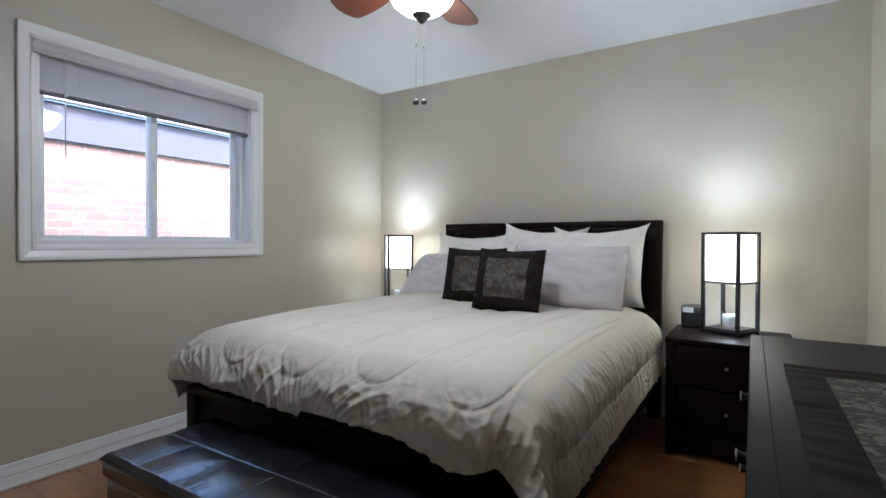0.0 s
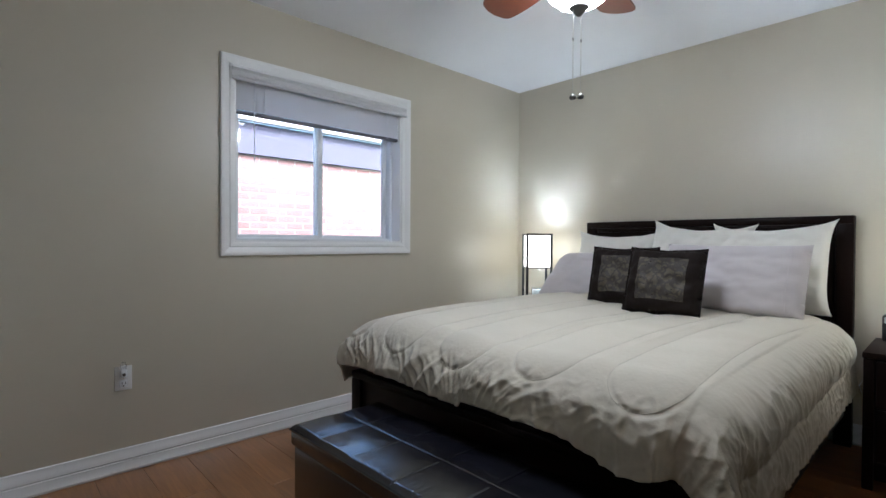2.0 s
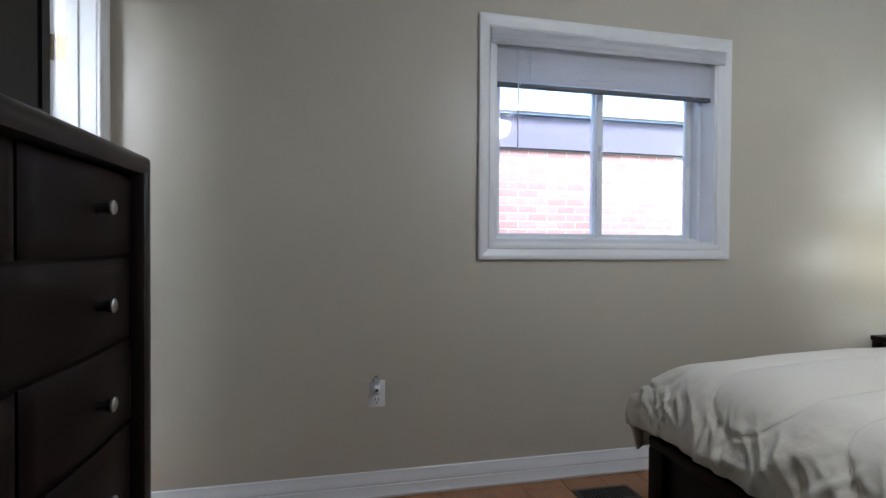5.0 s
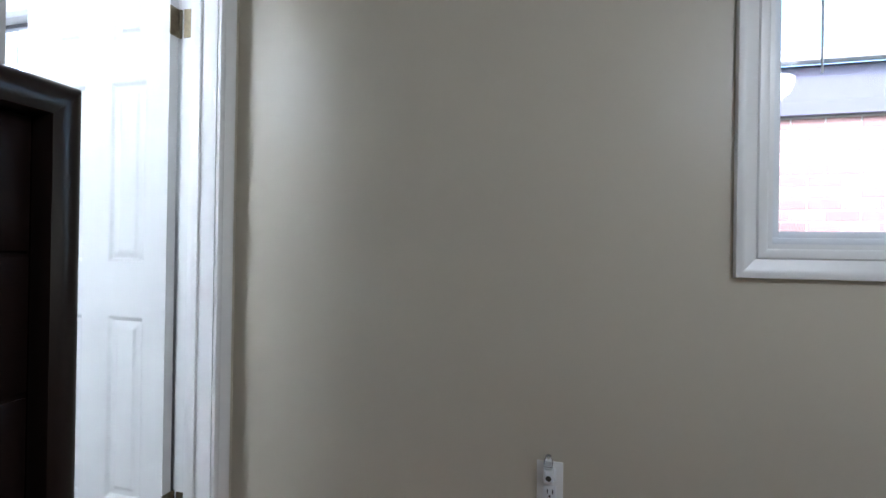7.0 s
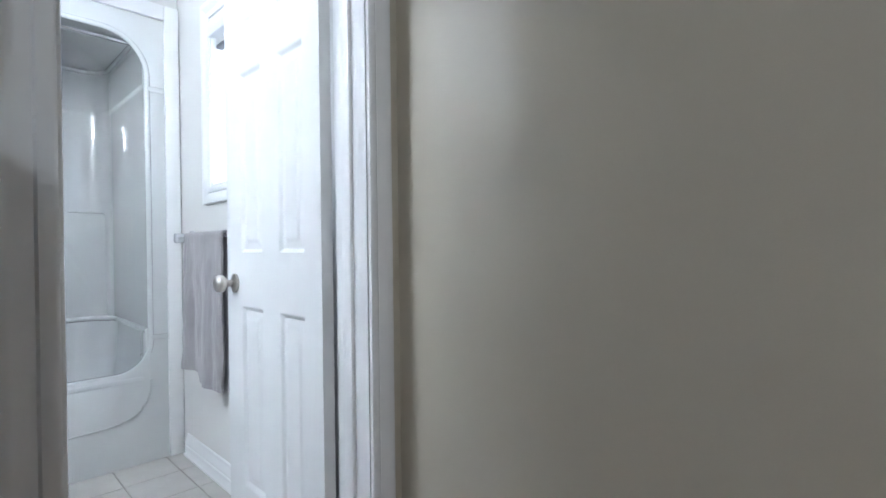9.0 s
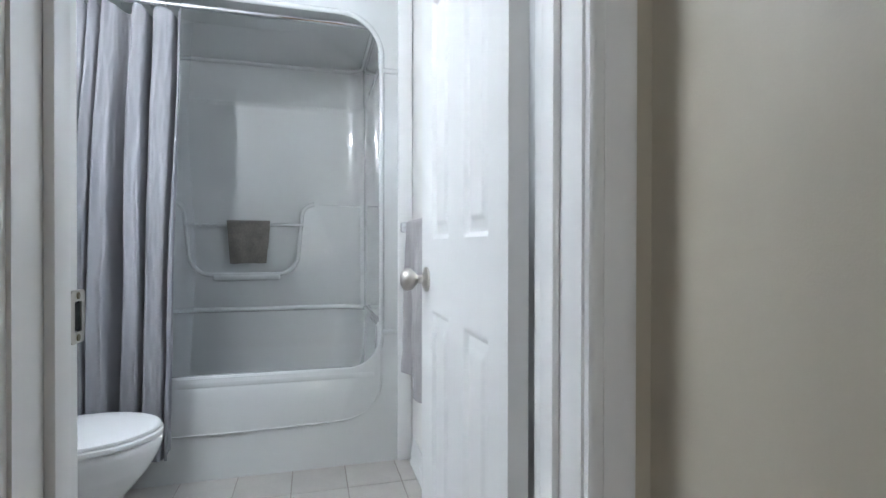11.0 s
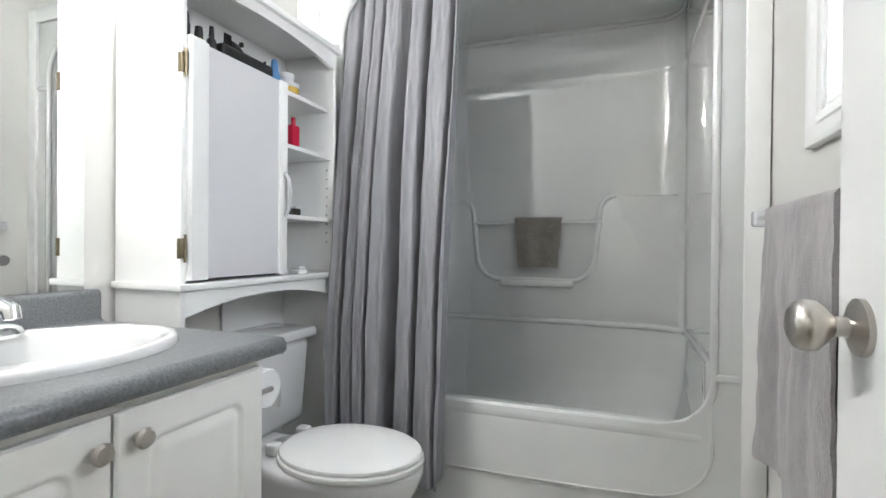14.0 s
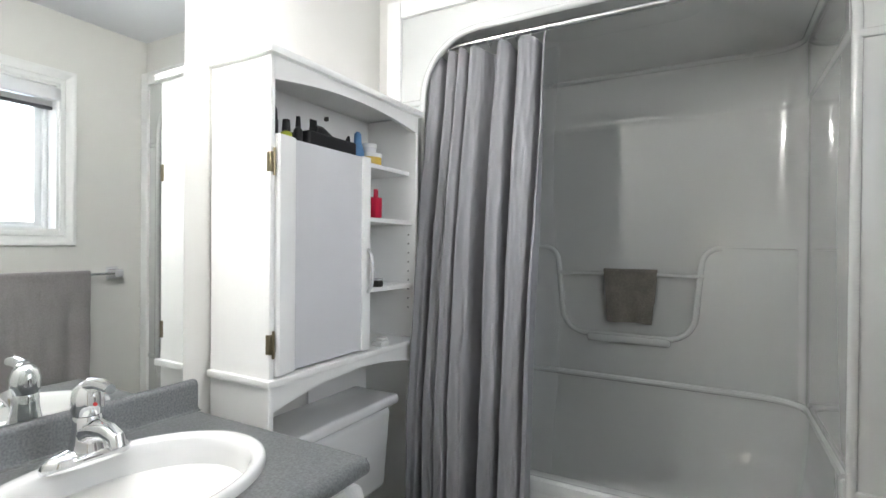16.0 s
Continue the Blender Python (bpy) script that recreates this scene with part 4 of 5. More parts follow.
# ---- ceiling fan with a light ----
FX, FY = 1.73, 2.22
fan = thing("ceiling_fan", (FX, FY, CEILZ - 0.001), "ceiling fan with cherry blades and a lit opal bowl", "ceiling fan")
part("canopy", lathe([(0.0, 2.438), (0.085, 2.438), (0.085, 2.40), (0.06, 2.37), (0.02, 2.36), (0.0, 2.36)], (FX, FY, 0), 28), PEWTER, fan)
part("motor", lathe([(0.0, 2.37), (0.05, 2.365), (0.115, 2.33), (0.12, 2.24), (0.10, 2.20), (0.07, 2.19), (0.0, 2.19)], (FX, FY, 0), 32), PEWTER, fan)
part("fitter", lathe([(0.0, 2.19), (0.085, 2.19), (0.10, 2.16), (0.135, 2.135), (0.135, 2.125), (0.0, 2.125)], (FX, FY, 0), 28), PEWTER, fan)
part("bowl", lathe([(0.138, 2.128), (0.139, 2.11), (0.131, 2.075), (0.112, 2.04), (0.082, 2.015), (0.045, 2.0), (0.0, 1.996)], (FX, FY, 0), 36), BOWL, fan, "lit opal glass bowl")
part("finial", lathe([(0.0, 2.003), (0.036, 2.001), (0.038, 1.993), (0.024, 1.984), (0.016, 1.972), (0.008, 1.964), (0.0, 1.962)], (FX, FY, 0), 18), PEWTER, fan)
for k in range(5):
    ang = radians(172 - 72 * k)
    c, s = math.cos(ang), math.sin(ang)

    def blade(u, v, c=c, s=s):
        r = 0.17 + u * 0.335
        wd = (0.052 + 0.030 * math.sin(min(1, u * 1.1) * math.pi * 0.62)) * (1 if u < 0.86 else math.sqrt(max(0.04, 1 - ((u - 0.86) / 0.145) ** 2)))
        w = (2 * v - 1) * wd
        return Vector((FX + c * r - s * w, FY + s * r + c * w, 2.170 + 0.20 * w))
    bl = part("blade", sheet(blade, 22, 8, thick=0.007), WALNUT, fan, smooth=50)
    part("blade_arm", tube([(FX + c * 0.09, FY + s * 0.09, 2.215), (FX + c * 0.15, FY + s * 0.15, 2.19), (FX + c * 0.21, FY + s * 0.21, 2.1835)], [0.012, 0.011, 0.008], 8), PEWTER, fan)
for (dx, dy), zb in (((-0.012, -0.02), 1.668), ((0.0, 0.016), 1.676)):
    px, py = FX + dx, FY + dy
    pc = part("pull_chain", tube([(px, py, 1.99), (px, py, zb + 0.01)], 0.0011, 5), NICKEL, fan)
    part("connector", lathe([(0.0, 0.0), (0.0024, 0.002), (0.0024, 0.012), (0.0, 0.014)], (px, py, 1.868), 8), PEWTER, pc)
    part("fob", lathe([(0.0, 0.0), (0.011, 0.004), (0.013, 0.011), (0.010, 0.018), (0.004, 0.024), (0.0, 0.026)], (px, py, zb - 0.024), 14), PEWTER, pc, "round dark metal fob")


# ---- bathroom: tub and shower surround ----
TX0, TX1, OX0, OX1, TY, RIM, ARCH = 0.030, 1.552, 0.106, 1.451, -1.718, 0.437, 2.078
tub = thing("tub_shower", (0.79, -2.1, 0.0), "glossy grey-white one-piece fibreglass tub and shower surround", "bathtub")
ST = 10
hole = rounded([(OX0, RIM, 0.15), (OX1, RIM, 0.15), (OX1, ARCH, 0.24), (OX0, ARCH, 0.19)], ST)
rect = [(TX0, 0.0), (TX1, 0.0), (TX1, 2.175), (TX0, 2.175)]
outer = []
for ci in range(4):
    cu, cv = rect[ci]
    for k in range(ST + 1):
        u, v = hole[ci * (ST + 1) + k]
        su, sv = hole[ci * (ST + 1)]
        eu, ev = hole[ci * (ST + 1) + ST]
        first = (cu, sv) if ci % 2 == 0 else (su, cv)
        last = (eu, cv) if ci % 2 == 0 else (cu, ev)
        w = k / ST
        a, b, q = (first, (cu, cv), 2 * w) if w < 0.5 else ((cu, cv), last, 2 * w - 1)
        outer.append((a[0] + (b[0] - a[0]) * q, a[1] + (b[1] - a[1]) * q))
part("front_frame", ring_plate(outer, hole, "y", TY - 0.03, TY), ACRYL, tub, smooth=30)
part("opening_lip", tube([(u, TY - 0.004, v) for u, v in hole], 0.013, 10, True), ACRYL, tub)
apron = [(OX0 + 0.004, RIM + 0.15), (OX0 + 0.004, 0.40)]
for k in range(1, 25):
    t = k / 24 * math.pi / 2
    apron.append((0.34 - (0.34 - OX0 - 0.004) * math.cos(t) ** 0.8, 0.40 - 0.19 * math.sin(t) ** 0.8))
apron += [(0.55, 0.203), (0.80, 0.200), (1.10, 0.201), (1.45, 0.204)]
low_edge = apron[1:]
apron += [(1.45, RIM + 0.006)]
for k in range(10):
    t = k / 9 * math.pi / 2
    apron.append((OX0 + 0.154 - 0.15 * math.sin(t), RIM + 0.156 - 0.15 * math.cos(t)))
part("apron_panel", prism(apron, "y", TY - 0.001, TY + 0.011, 0.006, seg=3), ACRYL, tub, smooth=60)
part("apron_bead", tube([(u, TY + 0.007, v) for u, v in low_edge], 0.006, 8), ACRYL, tub)
part("rim", box(OX0 + 0.02, OX1, TY - 0.085, TY + 0.012, RIM - 0.05, RIM + 0.004, 0.02, 4), ACRYL, tub)
for cx in (OX0 + 0.010, OX1 - 0.010):
    part("end_return", box(cx - 0.007, cx + 0.007, TY - 0.12, TY - 0.016, 0.40, 0.637, 0.003), ACRYL, tub)
    part("rim_corner", box(cx - 0.018, cx + 0.018, TY - 0.09, TY - 0.02, 0.40, RIM - 0.001, 0.006), ACRYL, tub)
for jz in (0.606, 1.826):
    part("column_joint", box(TX0 + 0.001, OX0 + 0.006, TY - 0.02, TY + 0.008, jz - 0.012, jz + 0.012, 0.006, 3), ACRYL, tub)
    part("column_joint", box(OX1 - 0.006, TX1 - 0.001, TY - 0.02, TY + 0.008, jz - 0.012, jz + 0.012, 0.006, 3), ACRYL, tub)
TB = -2.545


def plan(u, ins, r=0.11, front=-1.742):
    """A point on the alcove's plan: in along one end, round two corners, out along the other."""
    x0, x1, yb = OX0 + ins, OX1 - ins, TB + ins
    la, lb, arc = (front - yb - r), (x1 - x0 - 2 * r), math.pi * r / 2
    s = u * (2 * la + lb + 2 * arc)
    if s < la:
        return x0, front - s
    s -= la
    if s < arc:
        t = s / r
        return x0 + r - r * math.cos(t), yb + r - r * math.sin(t)
    s -= arc
    if s < lb:
        return x0 + r + s, yb
    s -= lb
    if s < arc:
        t = s / r
        return x1 - r + r * math.sin(t), yb + r - r * math.cos(t)
    return x1, yb + r + (s - arc)


rows_in = [(0.40, 0.0), (0.62, 0.0), (0.66, 0.004), (0.69, 0.0041), (1.826, 0.0075), (1.842, 0.008), (1.850, 0.0115), (1.860, 0.012), (1.876, 0.0122), (2.048, 0.0135), (2.062, 0.014), (2.078, 0.018), (2.088, 0.026), (2.094, 0.040), (2.100, 0.065), (2.115, 0.12), (2.135, 0.22), (2.150, 0.36)]


def shell(a, b):
    k = min(int(b * (len(rows_in) - 1) + 1e-6), len(rows_in) - 1)
    z, ins = rows_in[k]
    x, y = plan(a, ins)
    return Vector((x, y, z))


part("surround_wall", sheet(shell, 90, len(rows_in) - 1), ACRYL, tub, smooth=60)
for base, sg in ((OX0, 1), (OX1, -1)):
    low = rows_in[:15]
    part("return_flange", sheet(lambda u, v: Vector((base + sg * (-0.006 + u * (low[int(v * 14 + 1e-6)][1] + 0.008)), -1.744, low[int(v * 14 + 1e-6)][0])), 1, 14), ACRYL, tub)
part("top_ledge", tube([(*plan(0.02 + 0.96 * k / 90, 0.020), 2.084) for k in range(91)], 0.013, 10), ACRYL, tub)
part("surround_ceiling", box(OX0, OX1, TB, TY - 0.03, 2.1515, 2.165), ACRYL, tub)
basin_rows = [(0.648, 0.0), (0.55, 0.006), (0.43, 0.016), (0.40, 0.022), (0.30, 0.045), (0.18, 0.08), (0.13, 0.11), (0.10, 0.16), (0.092, 0.25), (0.09, 0.34)]


def basin(a, b):
    z, ins = basin_rows[min(int(b * (len(basin_rows) - 1) + 1e-6), len(basin_rows) - 1)]
    x0, x1, y0, y1 = OX0 + 0.004 + ins, OX1 - 0.004 - ins, TB + 0.058 + ins, TY - 0.072 - ins * 0.8
    ring = rounded([(x0, y0, 0.16), (x1, y0, 0.16), (x1, y1, 0.03), (x0, y1, 0.03)], 10)
    x, y = ring[int(a * len(ring) + 1e-6) % len(ring)]
    brim = 0.642 if y < y1 - 0.028 else 0.642 - 0.205 * (y - y1 + 0.028) / 0.028
    return Vector((x, y, min(z, brim)))


part("basin", sheet(basin, 44, len(basin_rows) - 1, wrap=True), ACRYL, tub, smooth=60)


def ledge_edge(u):
    x, y = plan(u, 0.008, 0.16)
    y += 0.052 * min(1.0, max(0.0, (-2.2 - y) / 0.3))
    return Vector((x, y, 0.638))


def ledge(u, v):
    x, y = plan(u, -0.002, 0.11)
    e = ledge_edge(u)
    return Vector((x, y, e.z)).lerp(e, v)


ridge = [ledge_edge(k / 90) for k in range(91)]
part("ledge", sheet(ledge, 90, 2), ACRYL, tub, smooth=60)
part("back_ridge", tube(ridge, 0.014, 8), ACRYL, tub)
wain = rounded([(0.118, 0.630, 0), (1.44, 0.630, 0), (1.44, 1.258, 0), (1.125, 1.258, 0.075), (1.085, 0.84, 0.12), (0.51, 0.84, 0.12), (0.475, 1.258, 0.075), (0.118, 1.258, 0)], 8)
part("back_panel", prism(wain, "y", TB, TB + 0.050, 0.012, seg=3), ACRYL, tub, "raised back panel with a dipped shelf", smooth=20)
edge = [(u, TB + 0.047, v) for u, v in wain[2:-1]]
part("panel_bead", tube(edge, 0.013, 10), ACRYL, tub)
part("soap_shelf", box(0.60, 0.97, TB + 0.02, TB + 0.078, 0.806, 0.842, 0.014, 4), ACRYL, tub)
part("washcloth_bar", tube([(0.47, TB + 0.052, 1.132), (0.80, TB + 0.052, 1.133), (1.12, TB + 0.052, 1.130)], 0.010, 12), ACRYL, tub)
for fx in (TX0, TX1):
    sg = -1 if fx < 1 else 1
    bm = box(min(fx, fx + sg * 0.066), max(fx, fx + sg * 0.066), TY - 0.02, TY + 0.014, 0.0, 2.25, 0.004)
    solid("trim", bm, TRIM, "white flat trim strip beside the tub surround", "trim", kind="structure")
solid("trim", box(TX0, TX1, TY - 0.02, TY + 0.014, 2.176, 2.25, 0.004), TRIM, "white flat trim strip above the tub surround", "trim", kind="structure")
solid("wall_above_tub", box(BW, BE, TY - 0.06, TY - 0.021, 2.176, CEILZ), BATHWALL, "pale grey wall above the tub surround", "wall", kind="structure", smooth=0)
bm = box(BW, TX0, TY - 0.06, TY - 0.021, 0, 2.176)
box(TX1, BE, TY - 0.06, TY - 0.021, 0, 2.176, bm=bm)
solid("wall_beside_tub", bm, BATHWALL, "narrow pale grey walls beside the tub surround", "wall", kind="structure", smooth=0)

wash = thing("washcloth", (0.777, TB + 0.06, 0.9), "taupe terry washcloth folded over the tub's bar", "washcloth")


def cloth_over(u, v, x0, x1, top, front, back, y, gap, seed, wav, taper=0.0):
    """Cloth over a bar that runs along x: front fall, over the top, back fall."""
    L = front + back + 0.05
    s = v * L
    xx = x0 + (x1 - x0) * u
    if s < front:
        z, yy = top - front + s, y + gap
    elif s < front + 0.05:
        t = (s - front) / 0.05 * math.pi
        z, yy = top + 0.012 * math.sin(t), y + gap * math.cos(t)
    else:
        z, yy = top - (s - front - 0.05), y - gap
    k = (top - z) / max(front, 0.01)
    xx += (0.5 - u) * taper * k
    n = wav * k * math.sin(u * 9 + seed) + 0.006 * cloth_noise(u * 3 + seed, z * 7, 1)
    z += 0.006 * cloth_noise(u * 4, seed, 3) * (1 if s < front * 0.3 else 0)
    return Vector((xx, yy + (n if s < front else 0), z))


part("cloth", sheet(lambda u, v: cloth_over(u, v, 0.660, 0.895, 1.146, 0.240, 0.15, TB + 0.054, 0.019, 1.0, 0.016, 0.035), 26, 50, thick=0.006), WASH, wash, smooth=75)

# ---- shower curtain on its rod ----
rod = thing("shower_rod", (0.78, -1.772, 2.046), "chrome tension shower rod across the tub opening", "shower rod")
part("rod", tube([(OX0 + 0.002, -1.772, 2.046), (OX1 - 0.002, -1.772, 2.046)], 0.0125, 16), CHROME, rod)
for ex in (OX0 + 0.001, OX1 - 0.001):
    d = 0.02 if ex < 1 else -0.02
    part("end_cap", tube([(ex, -1.772, 2.046), (ex + d, -1.772, 2.046)], 0.017, 14), CHROME, rod)
curtain = thing("shower_curtain", (1.2, -1.74, 0.15), "grey fabric shower curtain gathered to one end of the rod", "shower curtain")
NF = 6.5


def curt(u, v):
    z = 0.16 + v * (2.005 - 0.16)
    k = 1 - v
    ph = u * NF * math.tau + 2.3 * math.sin(u * 7.3 + 0.6) + 0.9 * math.sin(u * 17 + 1) + 0.5 * cloth_noise(u * 3, v * 1.6, 2) * min(1, k * 1.5)
    amp = (0.060 + 0.026 * cloth_noise(u * 5, v * 1.2, 1)) * (0.50 + 0.50 * min(1, k * 2.2)) + 0.010 * k
    sn = math.sin(ph)
    # broad flat fronts with narrow deep valleys
    fold = 1 - 2 * (0.5 - 0.5 * sn) ** 2.4 + 0.12 * math.sin(2 * ph + 1.2 + 2.5 * v)
    x = 0.955 + u * 0.485 - 0.0095 * math.cos(ph) * (0.7 + 0.35 * k) + 0.02 * k * (0.5 - u) + 0.014 * cloth_noise(u * 2, v * 3, 9.5) + 0.010 * cloth_noise(u * 9, v * 2.5, 3.5) * k
    base = -1.772 + 0.135 * min(1.0, k / 0.72)
    y = base + amp * fold + 0.007 * cloth_noise(u * 22, v * 9, 4) + 0.004 * cloth_noise(u * 50, v * 26, 8)
    if z < RIM + 0.08:
        y = max(y, TY + 0.026)
    x = min(x, 1.443) if z > RIM else x
    return Vector((x, y, z + 0.012 * sn * (v > 0.995)))


cc = part("cloth", sheet(curt, 300, 90), CURT, curtain, smooth=80)
liner = thing("curtain_liner", (1.2, -1.81, 0.2), "clear vinyl liner hanging inside the shower curtain", "curtain liner")
part("film", sheet(lambda u, v: Vector((0.930 + 0.505 * u + 0.014 * math.sin(v * 9 + 1) * (1 - u), -1.812 + 0.012 * math.sin(u * 30 + 2 * v), 0.22 + 1.77 * v)), 60, 24), LINER, liner, smooth=80)
for k in range(9):
    hx = 0.965 + k * 0.056
    ring = [(hx, -1.772 + 0.019 * math.cos(a * math.tau / 14), 2.040 + 0.026 * math.sin(a * math.tau / 14)) for a in range(14)]
    hk = part("hook", tube(ring, 0.0013, 5, True), CHROME, curtain, "small chrome curtain hook")

# ---- toilet ----
TC = -1.305
toilet = thing("toilet", (1.3, TC, 0.0), "white porcelain toilet with the lid closed", "toilet")
secs = [(0.0, 1.335, 0.235, 0.105), (0.03, 1.335, 0.23, 0.10), (0.12, 1.30, 0.228, 0.106), (0.19, 1.252, 0.242, 0.132), (0.25, 1.218, 0.258, 0.158), (0.265, 1.214, 0.262, 0.162), (0.30, 1.20, 0.268, 0.168), (0.33, 1.193, 0.272, 0.178), (0.352, 1.190, 0.273, 0.181), (0.362, 1.19, 0.266, 0.175)]


def egg(a, cx, rx, ry, z):
    c, s = math.cos(a), math.sin(a)
    return Vector((cx - rx * c, TC + ry * s * (1 - 0.06 * c), z))


def bowl_f(a, b):
    i = b * (len(secs) - 1)
    k = min(int(i + 1e-6), len(secs) - 1)
    z, cx, rx, ry = secs[k]
    return egg(a * math.tau, cx, rx, ry, z)


bm = sheet(bowl_f, 48, len(secs) - 1, wrap=True)
bm.faces.new([v for v in bm.verts if abs(v.co.z - 0.362) < 1e-6][:48])
part("bowl", bm, PORC, toilet, smooth=60)


def disc(z_rows, cx, rx, ry):
    def f(a, b):
        k = min(int(b * (len(z_rows) - 1) + 1e-6), len(z_rows) - 1)
        s, z = z_rows[k]
        return egg(a * math.tau, cx, rx * s, ry * s, z)
    return sheet(f, 48, len(z_rows) - 1, wrap=True)


part("seat", disc([(0.6, 0.364), (0.985, 0.364), (1.0, 0.369), (0.995, 0.380), (0.97, 0.3825), (0.6, 0.3825)], 1.146, 0.230, 0.186), SEATW, toilet, smooth=50)
part("lid", disc([(0.6, 0.3845), (0.975, 0.3845), (0.985, 0.389), (0.97, 0.396), (0.90, 0.400), (0.6, 0.404), (0.25, 0.406), (0.01, 0.4065)], 1.147, 0.228, 0.184), SEATW, toilet, smooth=50)
for hy in (-0.075, 0.075):
    part("seat_hinge", box(1.352, 1.395, TC + hy - 0.018, TC + hy + 0.018, 0.364, 0.402, 0.008, 3), SEATW, toilet)
part("deck", box(1.33, 1.60, TC - 0.115, TC + 0.115, 0.24, 0.3575, 0.03, 4), PORC, toilet)
tk = box(1.478, 1.672, TC - 0.262, TC + 0.225, 0.355, 0.664, 0.028, 4)
for v in tk.verts:
    f = (0.668 - v.co.z) / 0.313
    v.co.x += 0.016 * f * (1 if v.co.x < 1.57 else 0)
    v.co.y = TC + (v.co.y - TC) * (1 - 0.06 * f)
part("tank", tk, PORC, toilet)
part("tank_lid", box(1.462, 1.676, TC - 0.283, TC + 0.245, 0.6645, 0.702, 0.014, 4), PORC, toilet)
lev = part("flush_lever", tube([(1.475, TC + 0.17, 0.63), (1.462, TC + 0.17, 0.63), (1.458, TC + 0.13, 0.626), (1.458, TC + 0.09, 0.622)], [0.012, 0.010, 0.006, 0.007], 10), CHROME, toilet, "chrome flush lever")

# ---- vanity ----
vanity = thing("vanity_cabinet", (1.38, -0.49, 0.0), "white vanity cabinet with two raised-panel doors", "vanity")
part("body", box(1.102, 1.675, -0.842, -0.104, 0.10, 0.763), THERMO, vanity, smooth=0)
part("toe_kick", box(1.16, 1.675, -0.832, -0.106, 0.0, 0.10), THERMO, vanity, smooth=0)


def cabinet_door(y0, y1, z0, z1, x):
    def f(a, b):
        y, z = y0 + a * (y1 - y0), z0 + b * (z1 - z0)
        ed = min(y - y0, y1 - y, z - z0, z1 - z)
        ry, rz = min(y - y0, y1 - y) - 0.055, min(z - z0, z1 - z) - 0.055
        m = min(ry, rz)
        if ry < 0.03 and rz < 0.03 and ry > 0 and rz > 0:
            m = 0.03 - math.hypot(0.03 - ry, 0.03 - rz)
        h = 0.018
        if 0 <= m < 0.010:
            h -= 0.008 * math.sin(m / 0.010 * math.pi / 2)
        elif 0.010 <= m < 0.030:
            h -= 0.008 * (1 - (m - 0.010) / 0.020) ** 1.5
        if ed < 0.005:
            h -= 0.005 * (1 - ed / 0.005) ** 2
        return Vector((x - h, y, z))
    bm = sheet(f, 100, 170)
    box(x - 0.010, x, y0, y1, z0, z1, bm=bm)
    return bm


for y0, y1, ky in ((-0.838, -0.519, -0.552), (-0.514, -0.195, -0.486)):
    d = part("door", cabinet_door(y0, y1, 0.118, 0.752, 1.1015), THERMO, vanity, smooth=45)
    part("knob", lathe([(0.007, 0.0), (0.006, -0.008), (0.008, -0.012), (0.0155, -0.016), (0.0165, -0.020), (0.013, -0.0255), (0.0, -0.0275)], (1.0835, ky, 0.708), 18, axis="x"), NICKEL, d, "round brushed nickel knob")

SKX, SKY, SAX, SAY = 1.365, -0.56, 0.205, 0.262
counter = thing("vanity_counter", (1.37, -0.5, 0.745), "speckled grey laminate countertop with a backsplash", "countertop")
C0, C1, CY0, CY1 = 1.088, 1.655, -0.887, -0.104
angs = sorted([k * math.tau / 60 for k in range(60)] + [math.atan2(cy - SKY, cx - SKX) % math.tau for cx in (C0, C1) for cy in (CY0, CY1)])


def ray_rect(t):
    c, s = math.cos(t), math.sin(t)
    k = min(((C1 if c > 0 else C0) - SKX) / c if abs(c) > 1e-9 else 9, ((CY1 if s > 0 else CY0) - SKY) / s if abs(s) > 1e-9 else 9)
    return SKX + k * c, SKY + k * s


def ell(t):
    c, s = math.cos(t), math.sin(t)
    k = 0.93 / math.sqrt((c / SAX) ** 2 + (s / SAY) ** 2)
    return SKX + k * c, SKY + k * s


part("slab", ring_plate([ray_rect(t) for t in angs], [ell(t) for t in angs], "z", 0.748, 0.786), COUNTER, counter, smooth=30)
nose = [(1.088, 0.748), (1.078, 0.748), (1.068, 0.752), (1.063, 0.760), (1.063, 0.772), (1.068, 0.780), (1.078, 0.7855), (1.088, 0.786)]
part("front_edge", prism(nose, "y", CY0, CY1), COUNTER, counter)
part("end_cap", box(1.072, 1.655, CY0 - 0.0015, CY0, 0.748, 0.784), COUNTER, counter)
spl = [(1.640, 0.786), (1.652, 0.789), (1.656, 0.796), (1.656, 0.853), (1.660, 0.862), (1.668, 0.866), (1.679, 0.866), (1.679, 0.786)]
part("backsplash", prism(spl, "y", -0.897, CY1), COUNTER, counter)

sink = thing("sink", (SKX, SKY, 0.786), "oval white porcelain drop-in sink", "sink")
srows = [(1.0, 0.786), (1.0, 0.792), (0.985, 0.801), (0.95, 0.805), (0.90, 0.803), (0.865, 0.795), (0.845, 0.775), (0.81, 0.725), (0.73, 0.685), (0.55, 0.665), (0.25, 0.655), (0.08, 0.653)]


def sink_f(a, b):
    s, z = srows[min(int(b * (len(srows) - 1) + 1e-6), len(srows) - 1)]
    sh = 0.02 * (1 - s)
    return Vector((SKX - sh + SAX * s * math.cos(a * math.tau), SKY + SAY * s * math.sin(a * math.tau), z))


part("basin", sheet(sink_f, 64, len(srows) - 1, wrap=True), PORC, sink, smooth=60)
part("drain", lathe([(0.0, 0.656), (0.02, 0.656), (0.028, 0.6545), (0.028, 0.650)], (SKX - 0.018, SKY, 0), 20), CHROME, sink, "chrome drain")

